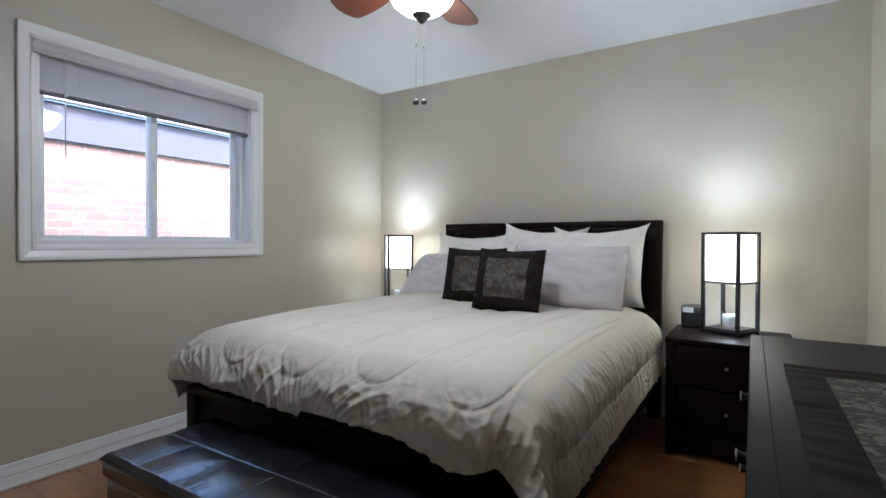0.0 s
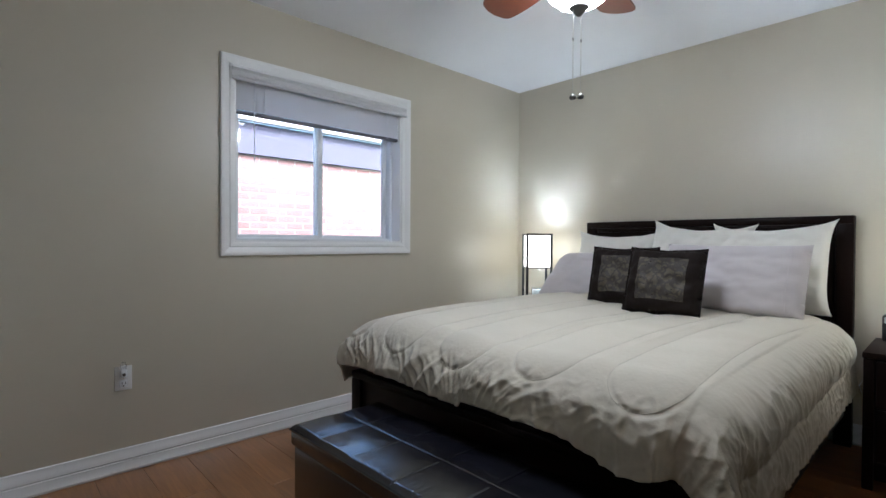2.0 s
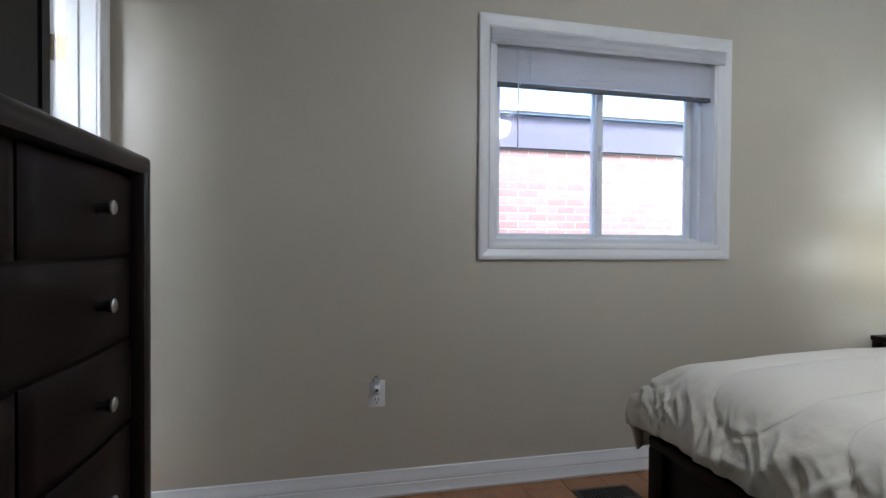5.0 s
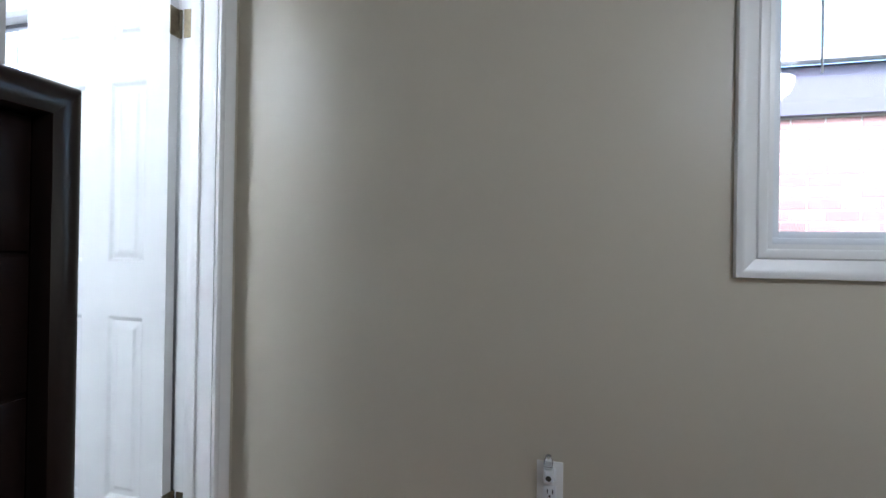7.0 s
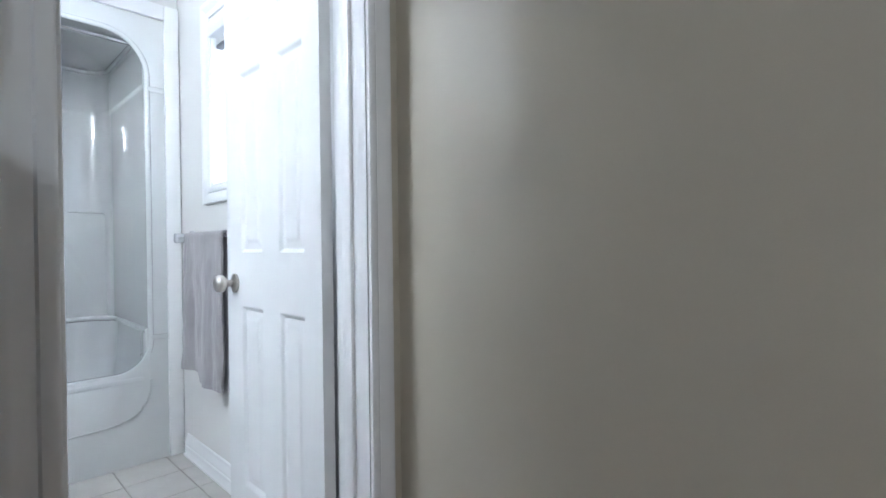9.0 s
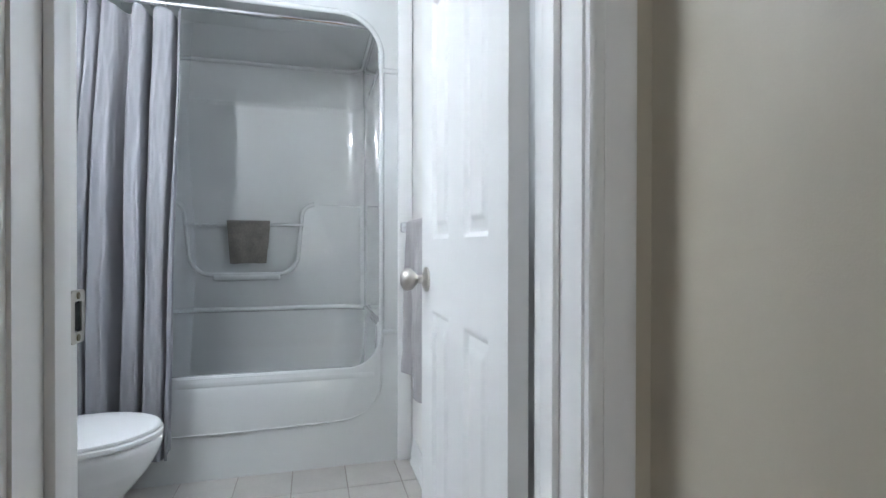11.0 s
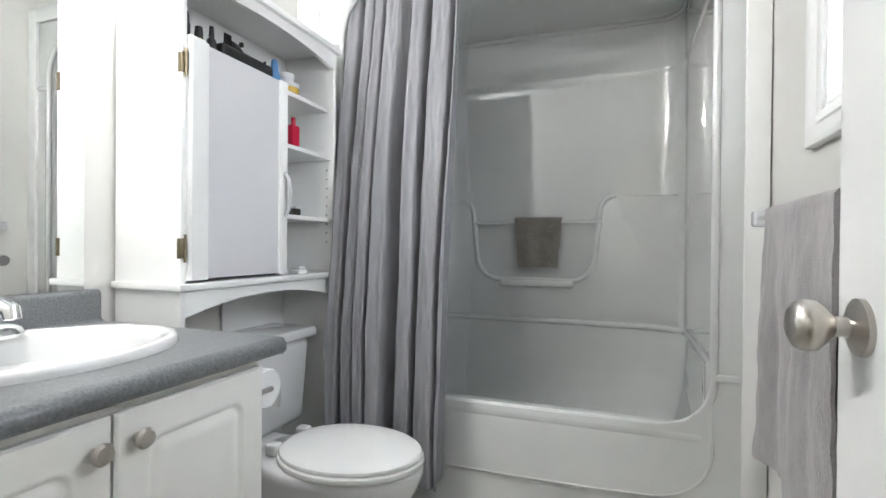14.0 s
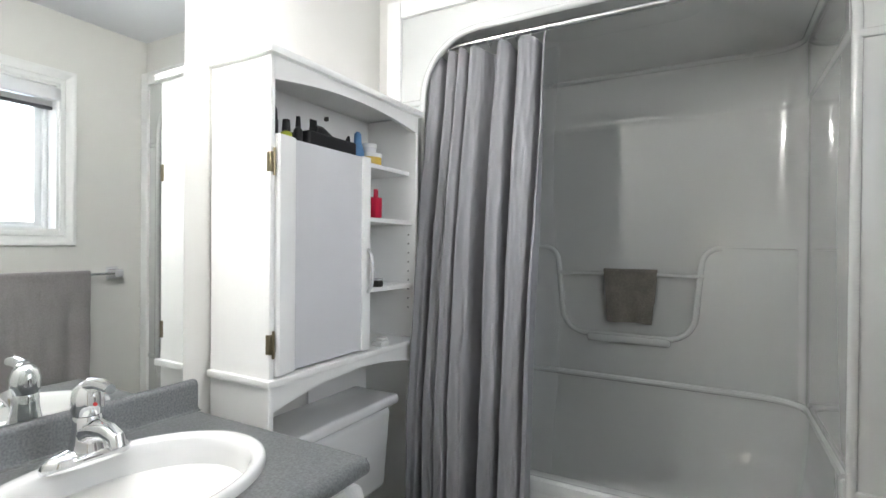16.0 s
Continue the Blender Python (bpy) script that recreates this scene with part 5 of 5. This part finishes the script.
fau = thing("faucet", (1.535, -0.572, 0.80), "chrome single-lever bathroom faucet", "faucet")
QX, QY = 1.535, -0.572


def esc(a, b):
    rr = [(1.0, 0.797), (1.0, 0.806), (0.93, 0.816), (0.75, 0.823), (0.4, 0.828), (0.02, 0.83)]
    s, z = rr[min(int(b * 5 + 1e-6), 5)]
    c, sn = math.cos(a * math.tau), math.sin(a * math.tau)
    return Vector((QX + 0.030 * s * c, QY + 0.082 * s * math.copysign(abs(sn) ** 0.8, sn), z))


part("base", sheet(esc, 40, 5, wrap=True), CHROME, fau, smooth=50)
part("body", lathe([(0.034, 0.822), (0.030, 0.84), (0.026, 0.865), (0.026, 0.885), (0.024, 0.89), (0.0, 0.892)], (QX, QY, 0), 24), CHROME, fau)
part("spout", tube([(QX - 0.005, QY, 0.852), (QX - 0.04, QY, 0.866), (QX - 0.08, QY, 0.868), (QX - 0.108, QY, 0.860), (QX - 0.112, QY, 0.846)], [0.026, 0.022, 0.018, 0.0155, 0.014], 16), CHROME, fau)
lever = part("lever_dome", lathe([(0.026, 0.892), (0.029, 0.905), (0.029, 0.925), (0.024, 0.945), (0.012, 0.955), (0.0, 0.957)], (QX, QY, 0), 24), CHROME, fau)
part("lever_handle", tube([(QX - 0.012, QY, 0.950), (QX - 0.045, QY, 0.957), (QX - 0.085, QY, 0.953)], [0.016, 0.013, 0.010], 12), CHROME, lever)
part("temperature_dot", lathe([(0.0, -0.0308), (0.004, -0.0305), (0.004, -0.028)], (QX, QY, 0.915), 10, axis="x"), mat("red_dot", (0.6, 0.03, 0.03), 0.4), lever, "red and blue dot")
part("lift_rod", tube([(QX + 0.028, QY, 0.82), (QX + 0.028, QY, 0.88)], 0.003, 8), CHROME, fau)

for ob in (counter, sink, fau):
    ob.location.z += 0.021
bpy.context.view_layer.update()

tp = thing("toilet_paper", (1.15, -0.895, 0.64), "white toilet paper roll on a holder beside the vanity", "toilet paper")
part("roll", lathe([(0.018, -0.05), (0.042, -0.05), (0.044, -0.046), (0.044, 0.046), (0.042, 0.05), (0.018, 0.05)], (1.17, -0.897, 0.685), 28, axis="x"), PAPER, tp)
part("sheet_end", sheet(lambda a, b: Vector((1.122 + a * 0.096, -0.9415 - 0.004 * math.sin(b * 3), 0.690 - 0.06 * b)), 6, 8, thick=0.001), PAPER, tp)
part("holder", tube([(1.112, -0.842, 0.685), (1.112, -0.897, 0.685), (1.228, -0.897, 0.685), (1.228, -0.842, 0.685)], 0.007, 8), CHROME, tp, "chrome holder arm")

mirror = thing("wall_mirror", (1.676, -0.5, 0.89), "large frameless mirror above the vanity backsplash", "mirror")
part("glass", box(1.6725, 1.678, -0.864, -0.112, 0.8885, 1.93), MIRROR, mirror, smooth=0)
vl = thing("vanity_light", (1.64, -0.52, 2.09), "three-globe chrome vanity light above the mirror", "wall lamp")
part("backplate", box(1.655, 1.679, -0.84, -0.20, 2.04, 2.14, 0.006), CHROME, vl)
for vy in (-0.30, -0.52, -0.74):
    part("arm", tube([(1.655, vy, 2.09), (1.62, vy, 2.09)], 0.02, 14), CHROME, vl)
    part("globe", lathe([(0.03, 0.0), (0.045, -0.012), (0.058, -0.040), (0.058, -0.065), (0.045, -0.095), (0.02, -0.108), (0.0, -0.11)], (1.62, vy, 2.09), 20, axis="x"), OPAL, vl, "lit opal globe")

# ---- over-toilet cabinet ----
EX, EB, EN, ES = 1.436, 1.672, -0.945, -1.662
cab = thing("over_toilet_cabinet", (1.55, -1.3, 0.0), "white over-toilet storage cabinet with a frosted door", "cabinet")
for y0 in (EN - 0.016, ES):
    part("side_panel", box(EX, EB, y0, y0 + 0.016, 0.0, 1.752, 0.001), MELAM, cab)
part("top", box(EX - 0.016, EB, ES - 0.014, EN + 0.014, 1.753, 1.774, 0.004), MELAM, cab)
part("base_shelf", box(EX - 0.014, EB, ES - 0.013, EN + 0.013, 0.886, 0.905, 0.003), MELAM, cab)
part("back", box(EB - 0.006, EB, ES + 0.0165, EN - 0.0165, 0.9055, 1.752), MELAM, cab)
part("lower_back", box(EB - 0.006, EB, ES + 0.0165, ES + 0.34, 0.45, 0.885), MELAM, cab)


def arch_board(z_top, ends, mid):
    pts = [(EN - 0.0165, z_top), (ES + 0.0165, z_top)]
    for k in range(17):
        w = k / 16
        y = ES + 0.0165 + w * (EN - ES - 0.033)
        pts.append((y, z_top - mid - (ends - mid) * (2 * w - 1) ** 2))
    return pts


part("crown_valance", prism(arch_board(1.7525, 0.062, 0.032), "x", EX + 0.001, EX + 0.016), MELAM, cab)
part("apron_valance", prism(arch_board(0.8855, 0.070, 0.028), "x", EX + 0.001, EX + 0.016), MELAM, cab)
part("top_shelf", box(EX + 0.03, EB - 0.0065, ES + 0.0165, EN - 0.0165, 1.526, 1.541), MELAM, cab)
part("divider", box(EX + 0.022, EB - 0.0065, -1.378, -1.364, 0.9055, 1.5255), MELAM, cab)
for sz in (1.352, 1.112):
    part("shelf", box(EX + 0.012, EB - 0.0065, ES + 0.0165, -1.3785, sz - 0.014, sz), MELAM, cab)
# black discs paint the shade of peg holes that are not drilled
for k in range(9):
    part("peg_hole", lathe([(0.003, 0.0), (0.003, 0.0006), (0.0, 0.0006)], (EX + 0.03, ES + 0.0161, 1.02 + 0.035 * k), 8, axis="y"), HOLE_SHADE, cab)
edoor = part("door", box(EX + 0.001, EX + 0.012, -1.322, -1.032, 0.915, 1.545), FROST, cab, "frosted acrylic door panel")
stile = [(-0.962, EX + 0.016), (-0.962, EX - 0.008), (-0.968, EX - 0.013), (-1.010, EX - 0.010), (-1.032, EX - 0.002), (-1.032, EX + 0.016)]
part("hinge_stile", prism([(x, y) for y, x in stile], "z", 0.912, 1.548), MELAM, edoor)
part("latch_stile", box(EX - 0.006, EX + 0.016, -1.362, -1.322, 0.912, 1.548, 0.003), MELAM, edoor)
part("handle", tube([(EX - 0.006, -1.346, 1.245), (EX - 0.022, -1.346, 1.225), (EX - 0.030, -1.346, 1.175), (EX - 0.022, -1.346, 1.122), (EX - 0.006, -1.346, 1.102)], [0.005, 0.006, 0.0065, 0.006, 0.005], 10), FROST, edoor, "grey bow handle")
for hz in (1.473, 0.996):
    hg = part("hinge", box(EX - 0.004, EX + 0.012, -0.9615, -0.943, hz - 0.026, hz + 0.026, 0.002), BRASS, cab, "brass hinge")
    part("pin", tube([(EX - 0.006, -0.9535, hz - 0.036), (EX - 0.006, -0.9535, hz + 0.036)], 0.0035, 8), BRASS, hg)


def bottle(name, x, y, z, prof, material, label, cap=None, capmat=None, extra=None):
    b = thing(name, (x, y, z), label, "bottle")
    part("body", lathe(prof, (x, y, z), 20), material, b)
    if cap:
        part("cap", lathe(cap, (x, y, z), 16), capmat, b)
    if extra:
        part("band", lathe(extra[0], (x, y, z), 20), extra[1], b)
    return b


YEL = mat("yellow_green_label", (0.55, 0.60, 0.06), 0.4)
BLUEB = mat("blue_plastic", (0.10, 0.24, 0.45), 0.3)
AMBER = mat("amber_gel", (0.62, 0.42, 0.07), 0.25)
REDP = mat("red_plastic", (0.55, 0.015, 0.05), 0.25)
SH = 1.541
bottle("deodorant_can", 1.489, -0.99, SH, [(0.0, 0.0), (0.022, 0.0), (0.022, 0.055), (0.020, 0.06), (0.0, 0.06)], BLACK, "black spray can on the cabinet shelf", [(0.020, 0.0605), (0.019, 0.085), (0.010, 0.105), (0.0, 0.107)], BLACK)
bottle("lotion_bottle", 1.545, -1.035, SH, [(0.0, 0.0), (0.022, 0.0), (0.022, 0.09), (0.016, 0.10), (0.0, 0.10)], BLACK, "black bottle with a pale band", [(0.018, 0.1005), (0.018, 0.135), (0.0, 0.137)], BLACK, ([(0.0225, 0.07), (0.0225, 0.088)], FROST))
bottle("small_bottle", 1.486, -1.045, SH, [(0.0, 0.0), (0.018, 0.0), (0.016, 0.030), (0.008, 0.036), (0.0, 0.036)], YEL, "small bottle with a yellow-green label", [(0.012, 0.0365), (0.010, 0.068), (0.0, 0.069)], BLACK)
bottle("dropper_bottle", 1.481, -1.085, SH, [(0.0, 0.0), (0.013, 0.0), (0.013, 0.045), (0.006, 0.055), (0.0, 0.055)], BLACK, "small dark dropper bottle", [(0.008, 0.0555), (0.006, 0.085), (0.0, 0.086)], BLACK)
tray = thing("clipper_case", (1.52, -1.22, SH), "black grooming clipper case on the cabinet shelf", "case")
part("case", box(1.468, 1.575, -1.335, -1.115, SH, SH + 0.055, 0.010, 3), BLACK, tray)
part("clipper", tube([(1.485, -1.15, SH + 0.064), (1.505, -1.20, SH + 0.068), (1.53, -1.27, SH + 0.062)], [0.014, 0.017, 0.013], 12), BLACK, tray)
for k in range(6):
    part("comb_tooth", box(1.485, 1.489, -1.165 + 0.005 * k, -1.163 + 0.005 * k, SH + 0.066, SH + 0.092), BLACK, tray)
sciss = thing("scissors", (1.52, -1.36, SH), "black-handled scissors standing behind the door", "scissors")
part("handles", tube([(1.53, -1.355, SH + 0.002), (1.525, -1.352, SH + 0.05), (1.52, -1.345, SH + 0.075), (1.52, -1.352, SH + 0.085), (1.522, -1.36, SH + 0.06)], 0.004, 8), BLACK, sciss)
bottle("blue_bottle", 1.515, -1.395, SH, [(0.0, 0.0), (0.022, 0.0), (0.023, 0.04), (0.014, 0.07), (0.012, 0.10), (0.006, 0.108), (0.0, 0.108)], BLUEB, "blue plastic squeeze bottle on the shelf")
for yj, zj, rj, hj in ((-1.47, SH, 0.042, 0.030), (-1.462, SH + 0.0455, 0.028, 0.018)):
    j = thing("cosmetic_jar", (1.52, yj, zj), "amber cosmetic jar with a white lid", "jar", "stacked jars")
    part("jar", lathe([(0.0, 0.0), (rj, 0.0), (rj, hj), (0.0, hj)], (1.52, yj, zj), 24), AMBER if rj > 0.03 else FROST, j)
    part("lid", lathe([(rj + 0.002, hj), (rj + 0.002, hj + 0.014), (rj - 0.002, hj + 0.0155), (0.0, hj + 0.0155)], (1.52, yj, zj), 24), SEATW, j, "white lid")
rb = thing("red_bottle", (1.462, -1.428, 1.352), "red plastic bottle on the cabinet shelf", "bottle")
part("body", box(1.447, 1.477, -1.450, -1.410, 1.352, 1.425, 0.006), REDP, rb)
part("neck", tube([(1.462, -1.430, 1.425), (1.462, -1.430, 1.452)], 0.008, 10), REDP, rb)
gb = thing("small_grey_box", (1.462, -1.44, 1.112), "small grey trinket box on the cabinet shelf", "box")
part("body", box(1.447, 1.477, -1.458, -1.428, 1.112, 1.135, 0.004), PEWTER, gb)
part("lid", box(1.446, 1.478, -1.459, -1.427, 1.1355, 1.142, 0.002), FROST, gb)
fw = thing("floss_pack", (1.455, -1.455, 0.905), "small white floss pack on the lowest shelf", "floss")
part("body", box(1.435, 1.48, -1.482, -1.432, 0.905, 0.922, 0.005), SEATW, fw)
part("lid", box(1.438, 1.477, -1.475, -1.44, 0.9222, 0.933, 0.004), SEATW, fw)
part("clip", box(1.615, 1.63, -1.36, -1.35, 1.69, 1.705, 0.002), PEWTER, cab, "dark shelf clip")

# ---- bathroom door leaf, open against the side wall ----
LX0, LX1, LY0, LY1, LZ1 = 0.104, 0.137, -0.705, -0.113, 2.03
door = thing("door_1", (0.123, -0.4, 0.0), "open white six-panel bathroom door with a nickel knob", "door", kind="structure")
pan_y = [(-0.200, -0.338), (-0.447, -0.592)]
pan_z = [(0.27, 0.85), (1.027, 1.60), (1.732, 1.915)]


def leaf(x, sgn):
    def f(a, b):
        y, z = LY0 + a * (LY1 - LY0), 0.012 + b * (LZ1 - 0.012)
        h = 0.0
        for ya, yb in pan_y:
            for za, zb in pan_z:
                m = min(y - yb, ya - y, z - za, zb - z)
                if m > 0:
                    h = -0.010 * min(1, m / 0.009) + 0.003 * min(1, max(0.0, m - 0.012) / 0.016) + 0.0055 * min(1, max(0.0, m - 0.030) / 0.008)
        return Vector((x + sgn * h, y, z))
    return f


part("leaf_core", box(LX0 + 0.011, LX1 - 0.011, LY0 + 0.0005, LY1 - 0.0005, 0.0125, LZ1 - 0.0005), DOORW, door, smooth=0)
bm = sheet(leaf(LX1, 1), 180, 420)
sheet(leaf(LX0, -1), 20, 20, bm=bm)
part("faces", bm, DOORW, door, smooth=35)
bm = bmesh.new()
for a in ((LY0, LY0 + 0.0006, 0.012, LZ1), (LY1 - 0.0006, LY1, 0.012, LZ1)):
    box(LX0, LX1, *a, bm=bm)
box(LX0, LX1, LY0, LY1, LZ1 - 0.0006, LZ1, bm=bm)
part("edges", bm, DOORW, door, smooth=0)
for sg, xb in ((1, LX1), (-1, LX0)):
    prof = [(0.0, 0.0), (0.031, 0.0), (0.031, 0.006), (0.022, 0.010), (0.011, 0.014), (0.011, 0.026), (0.018, 0.032), (0.027, 0.042), (0.0285, 0.052), (0.025, 0.062), (0.015, 0.068), (0.0, 0.0695)]
    if sg < 0:
        prof = [(r, h * 0.85) for r, h in prof]
    part("door_knob", lathe([(r, sg * h) for r, h in prof], (xb, -0.643, 0.925), 26, axis="x"), NICKEL, door, "round brushed nickel door knob")
part("latch", box(LX0 + 0.006, LX1 - 0.006, LY0 - 0.002, LY0 + 0.0005, 0.895, 0.955), NICKEL, door)
for hz in (1.784, 0.26):
    hg = part("hinge", box(LX0 + 0.002, LX1 + 0.002, LY1, LY1 + 0.0025, hz - 0.045, hz + 0.045), BRASS, door, "brass butt hinge")
    part("knuckle", tube([(LX0 - 0.004, LY1 + 0.004, hz - 0.045), (LX0 - 0.004, LY1 + 0.004, hz + 0.045)], 0.0055, 10), BRASS, hg)
    part("leaf_plate", box(DX0 + 0.0002, DX0 + 0.0022, -0.094, -0.062, hz - 0.045, hz + 0.045), BRASS, hg)

# ---- towel bar and towel on the west wall ----
TBX = 0.030
bar = thing("towel_bar", (0.0, -1.2, 1.09), "clear and chrome towel bar on the bathroom wall", "towel bar")
part("rod", tube([(TBX, -1.55, 1.09), (TBX, -0.86, 1.09)], 0.008, 12), CHROME, bar)
for by in (-1.55, -0.86):
    b = part("bracket", box(BW, TBX + 0.014, by - 0.022, by + 0.022, 1.068, 1.112, 0.008, 3), FROST, bar, "clear acrylic bracket")
    part("wall_plate", box(BW, BW + 0.008, by - 0.03, by + 0.03, 1.055, 1.125, 0.004), FROST, b)
towel = thing("bath_towel", (TBX, -1.22, 0.5), "grey terry bath towel hanging over the bar", "towel")


def towel_f(u, v):
    p = cloth_over(u, v, -1.405, -0.985, 1.10, 0.60, 0.60, 0.0, 0.019, 2.0, 0.012, 0.03)
    fall = min(1.0, max(0.0, (1.09 - p.z) / 0.35))
    out = 0.012 * fall * math.sin(u * 11 + 0.8) + 0.006 * fall * cloth_noise(u * 6, p.z * 3, 2.5) + 0.003 * cloth_noise(u * 22, p.z * 18, 6)
    return Vector((TBX + p.y + (abs(out) if p.y > 0 else 0), p.x + 0.008 * fall * cloth_noise(p.z * 5, u * 2, 4), 1.10 - (1.10 - p.z) * (1 + 0.06 * min(1.0, max(0.0, (u - 0.30) / 0.12)))))


part("cloth", sheet(towel_f, 50, 110, thick=0.009), TOWEL, towel, smooth=80)
bl2 = thing("bathroom_blind", (BW, -0.87, 2.0), "white mini blind pulled up in the bathroom window", "blind")
part("valance", box(BW - 0.03, BW + 0.014, W2[0] - 0.01, W2[1] + 0.01, 1.985, 2.05, 0.006), BLIND, bl2)
for k in range(8):
    part("slat", box(BW - 0.042, BW - 0.016, W2[0] + 0.02, W2[1] - 0.02, 1.955 + 0.0035 * k, 1.957 + 0.0035 * k), BLIND, bl2)
# same painted shade on the bathroom blind's rail
part("bottom_rail", box(BW - 0.043, BW - 0.015, W2[0] + 0.02, W2[1] - 0.02, 1.936, 1.952, 0.003), RAIL_SHADE, bl2)

# ---- outside: lawn and the neighbouring house ----
solid("ground", box(-60, 60, -60, 60, -0.95, -0.65), GRASS, "grass lawn between the houses", "ground", kind="structure", smooth=0)
HXF = -2.35
house = thing("neighbour_house", (-5.0, 0.5, -0.65), "red brick neighbouring house with a dark eave", "house")
hwall = part("wall", box(-9.0, HXF, -6.0, 4.45, -0.65, 2.0), MORTAR, house, smooth=0)
part("soffit", box(-9.3, HXF + 0.02, -6.3, 4.75, 2.001, 2.05), SOFFIT, house)
part("fascia", box(HXF + 0.021, HXF + 0.06, -6.3, 4.75, 2.0, 2.31), SOFFIT, house)
part("gutter", box(HXF + 0.061, HXF + 0.16, -6.3, 4.75, 2.32, 2.40, 0.01), GUTTER, house)
part("roof", prism([(-9.3, 2.32), (HXF + 0.06, 2.32), (-5.8, 2.36)], "y", -6.3, 4.75), SHINGLE, house)

# ---- pieces: laminate planks, floor tiles, bricks ----


def piece(name, me, at, parent):
    ob = new(name, me)
    ob.parent = parent
    ob.location = Vector(at) - base_of(parent)
    return ob


def block(name, sx, sy, sz, bevel, material):
    me = bpy.data.meshes.new(name)
    bm = box(-sx / 2, sx / 2, -sy / 2, sy / 2, -sz, 0, bevel, 1)
    bm.to_mesh(me)
    bm.free()
    me.materials.append(material)
    return me


cache = {}


def sized(name, sx, sy, sz, bevel, material):
    key = (name, round(sx, 3), round(sy, 3))
    if key not in cache:
        cache[key] = block(name, sx, sy, sz, bevel, material)
    return cache[key]


PW, PL = 0.193, 1.21
for r in range(22):
    y0, y1 = max(-0.03, -0.03 + r * PW), min(NORTH, -0.03 + (r + 1) * PW)
    x = -((r * 0.437) % 1.0) * PL
    while x < EAST:
        a, b = max(0.0, x), min(EAST, x + PL)
        if b - a > 0.02 and y1 - y0 > 0.02:
            piece("plank", sized("plank", b - a - 0.0012, y1 - y0 - 0.0012, 0.011, 0.0008, PLANK), ((a + b) / 2, (y0 + y1) / 2, 0.0), floor)
        x += PL
TP = 0.2285
for i in range(-3, 7):
    for k in range(-3, 9):
        a, b = max(BW, 0.503 + i * TP), min(BE, 0.503 + (i + 1) * TP)
        c, d = max(-1.735, -1.505 + k * TP), min(BN + 0.06, -1.505 + (k + 1) * TP)
        if b - a > 0.02 and d - c > 0.02:
            piece("tile", sized("tile", b - a - 0.005, d - c - 0.005, 0.006, 0.0012, TILE), ((a + b) / 2, (c + d) / 2, 0.0), bath_floor)
bl, bh, jt = 0.19, 0.066, 0.010


def brick_places(y0, y1, z0, z1):
    r = 0
    z = z0
    while z + bh <= z1:
        y = y0 + (r % 2) * (bl + jt) / 2
        while y + bl <= y1:
            yield y + bl / 2, z + bh / 2
            y += bl + jt
        z += bh + jt
        r += 1


bme = bpy.data.meshes.new("brick")
bm = box(0.0, 0.004, -bl / 2, bl / 2, -bh / 2, bh / 2, 0.002, 1)
bm.to_mesh(bme)
bm.free()
bme.materials.append(BRICK)
for by, bz in brick_places(1.0, 4.45, 0.78, 1.99):
    piece("brick", bme, (HXF, by, bz), hwall)
bm = bmesh.new()
for by, bz in brick_places(-2.8, 0.99, 0.78, 1.99):
    box(HXF, HXF + 0.004, by - bl / 2, by + bl / 2, bz - bh / 2, bz + bh / 2, bm=bm)
tagged(part("brickwork", bm, BRICKR, hwall, smooth=0), kind="stuff")
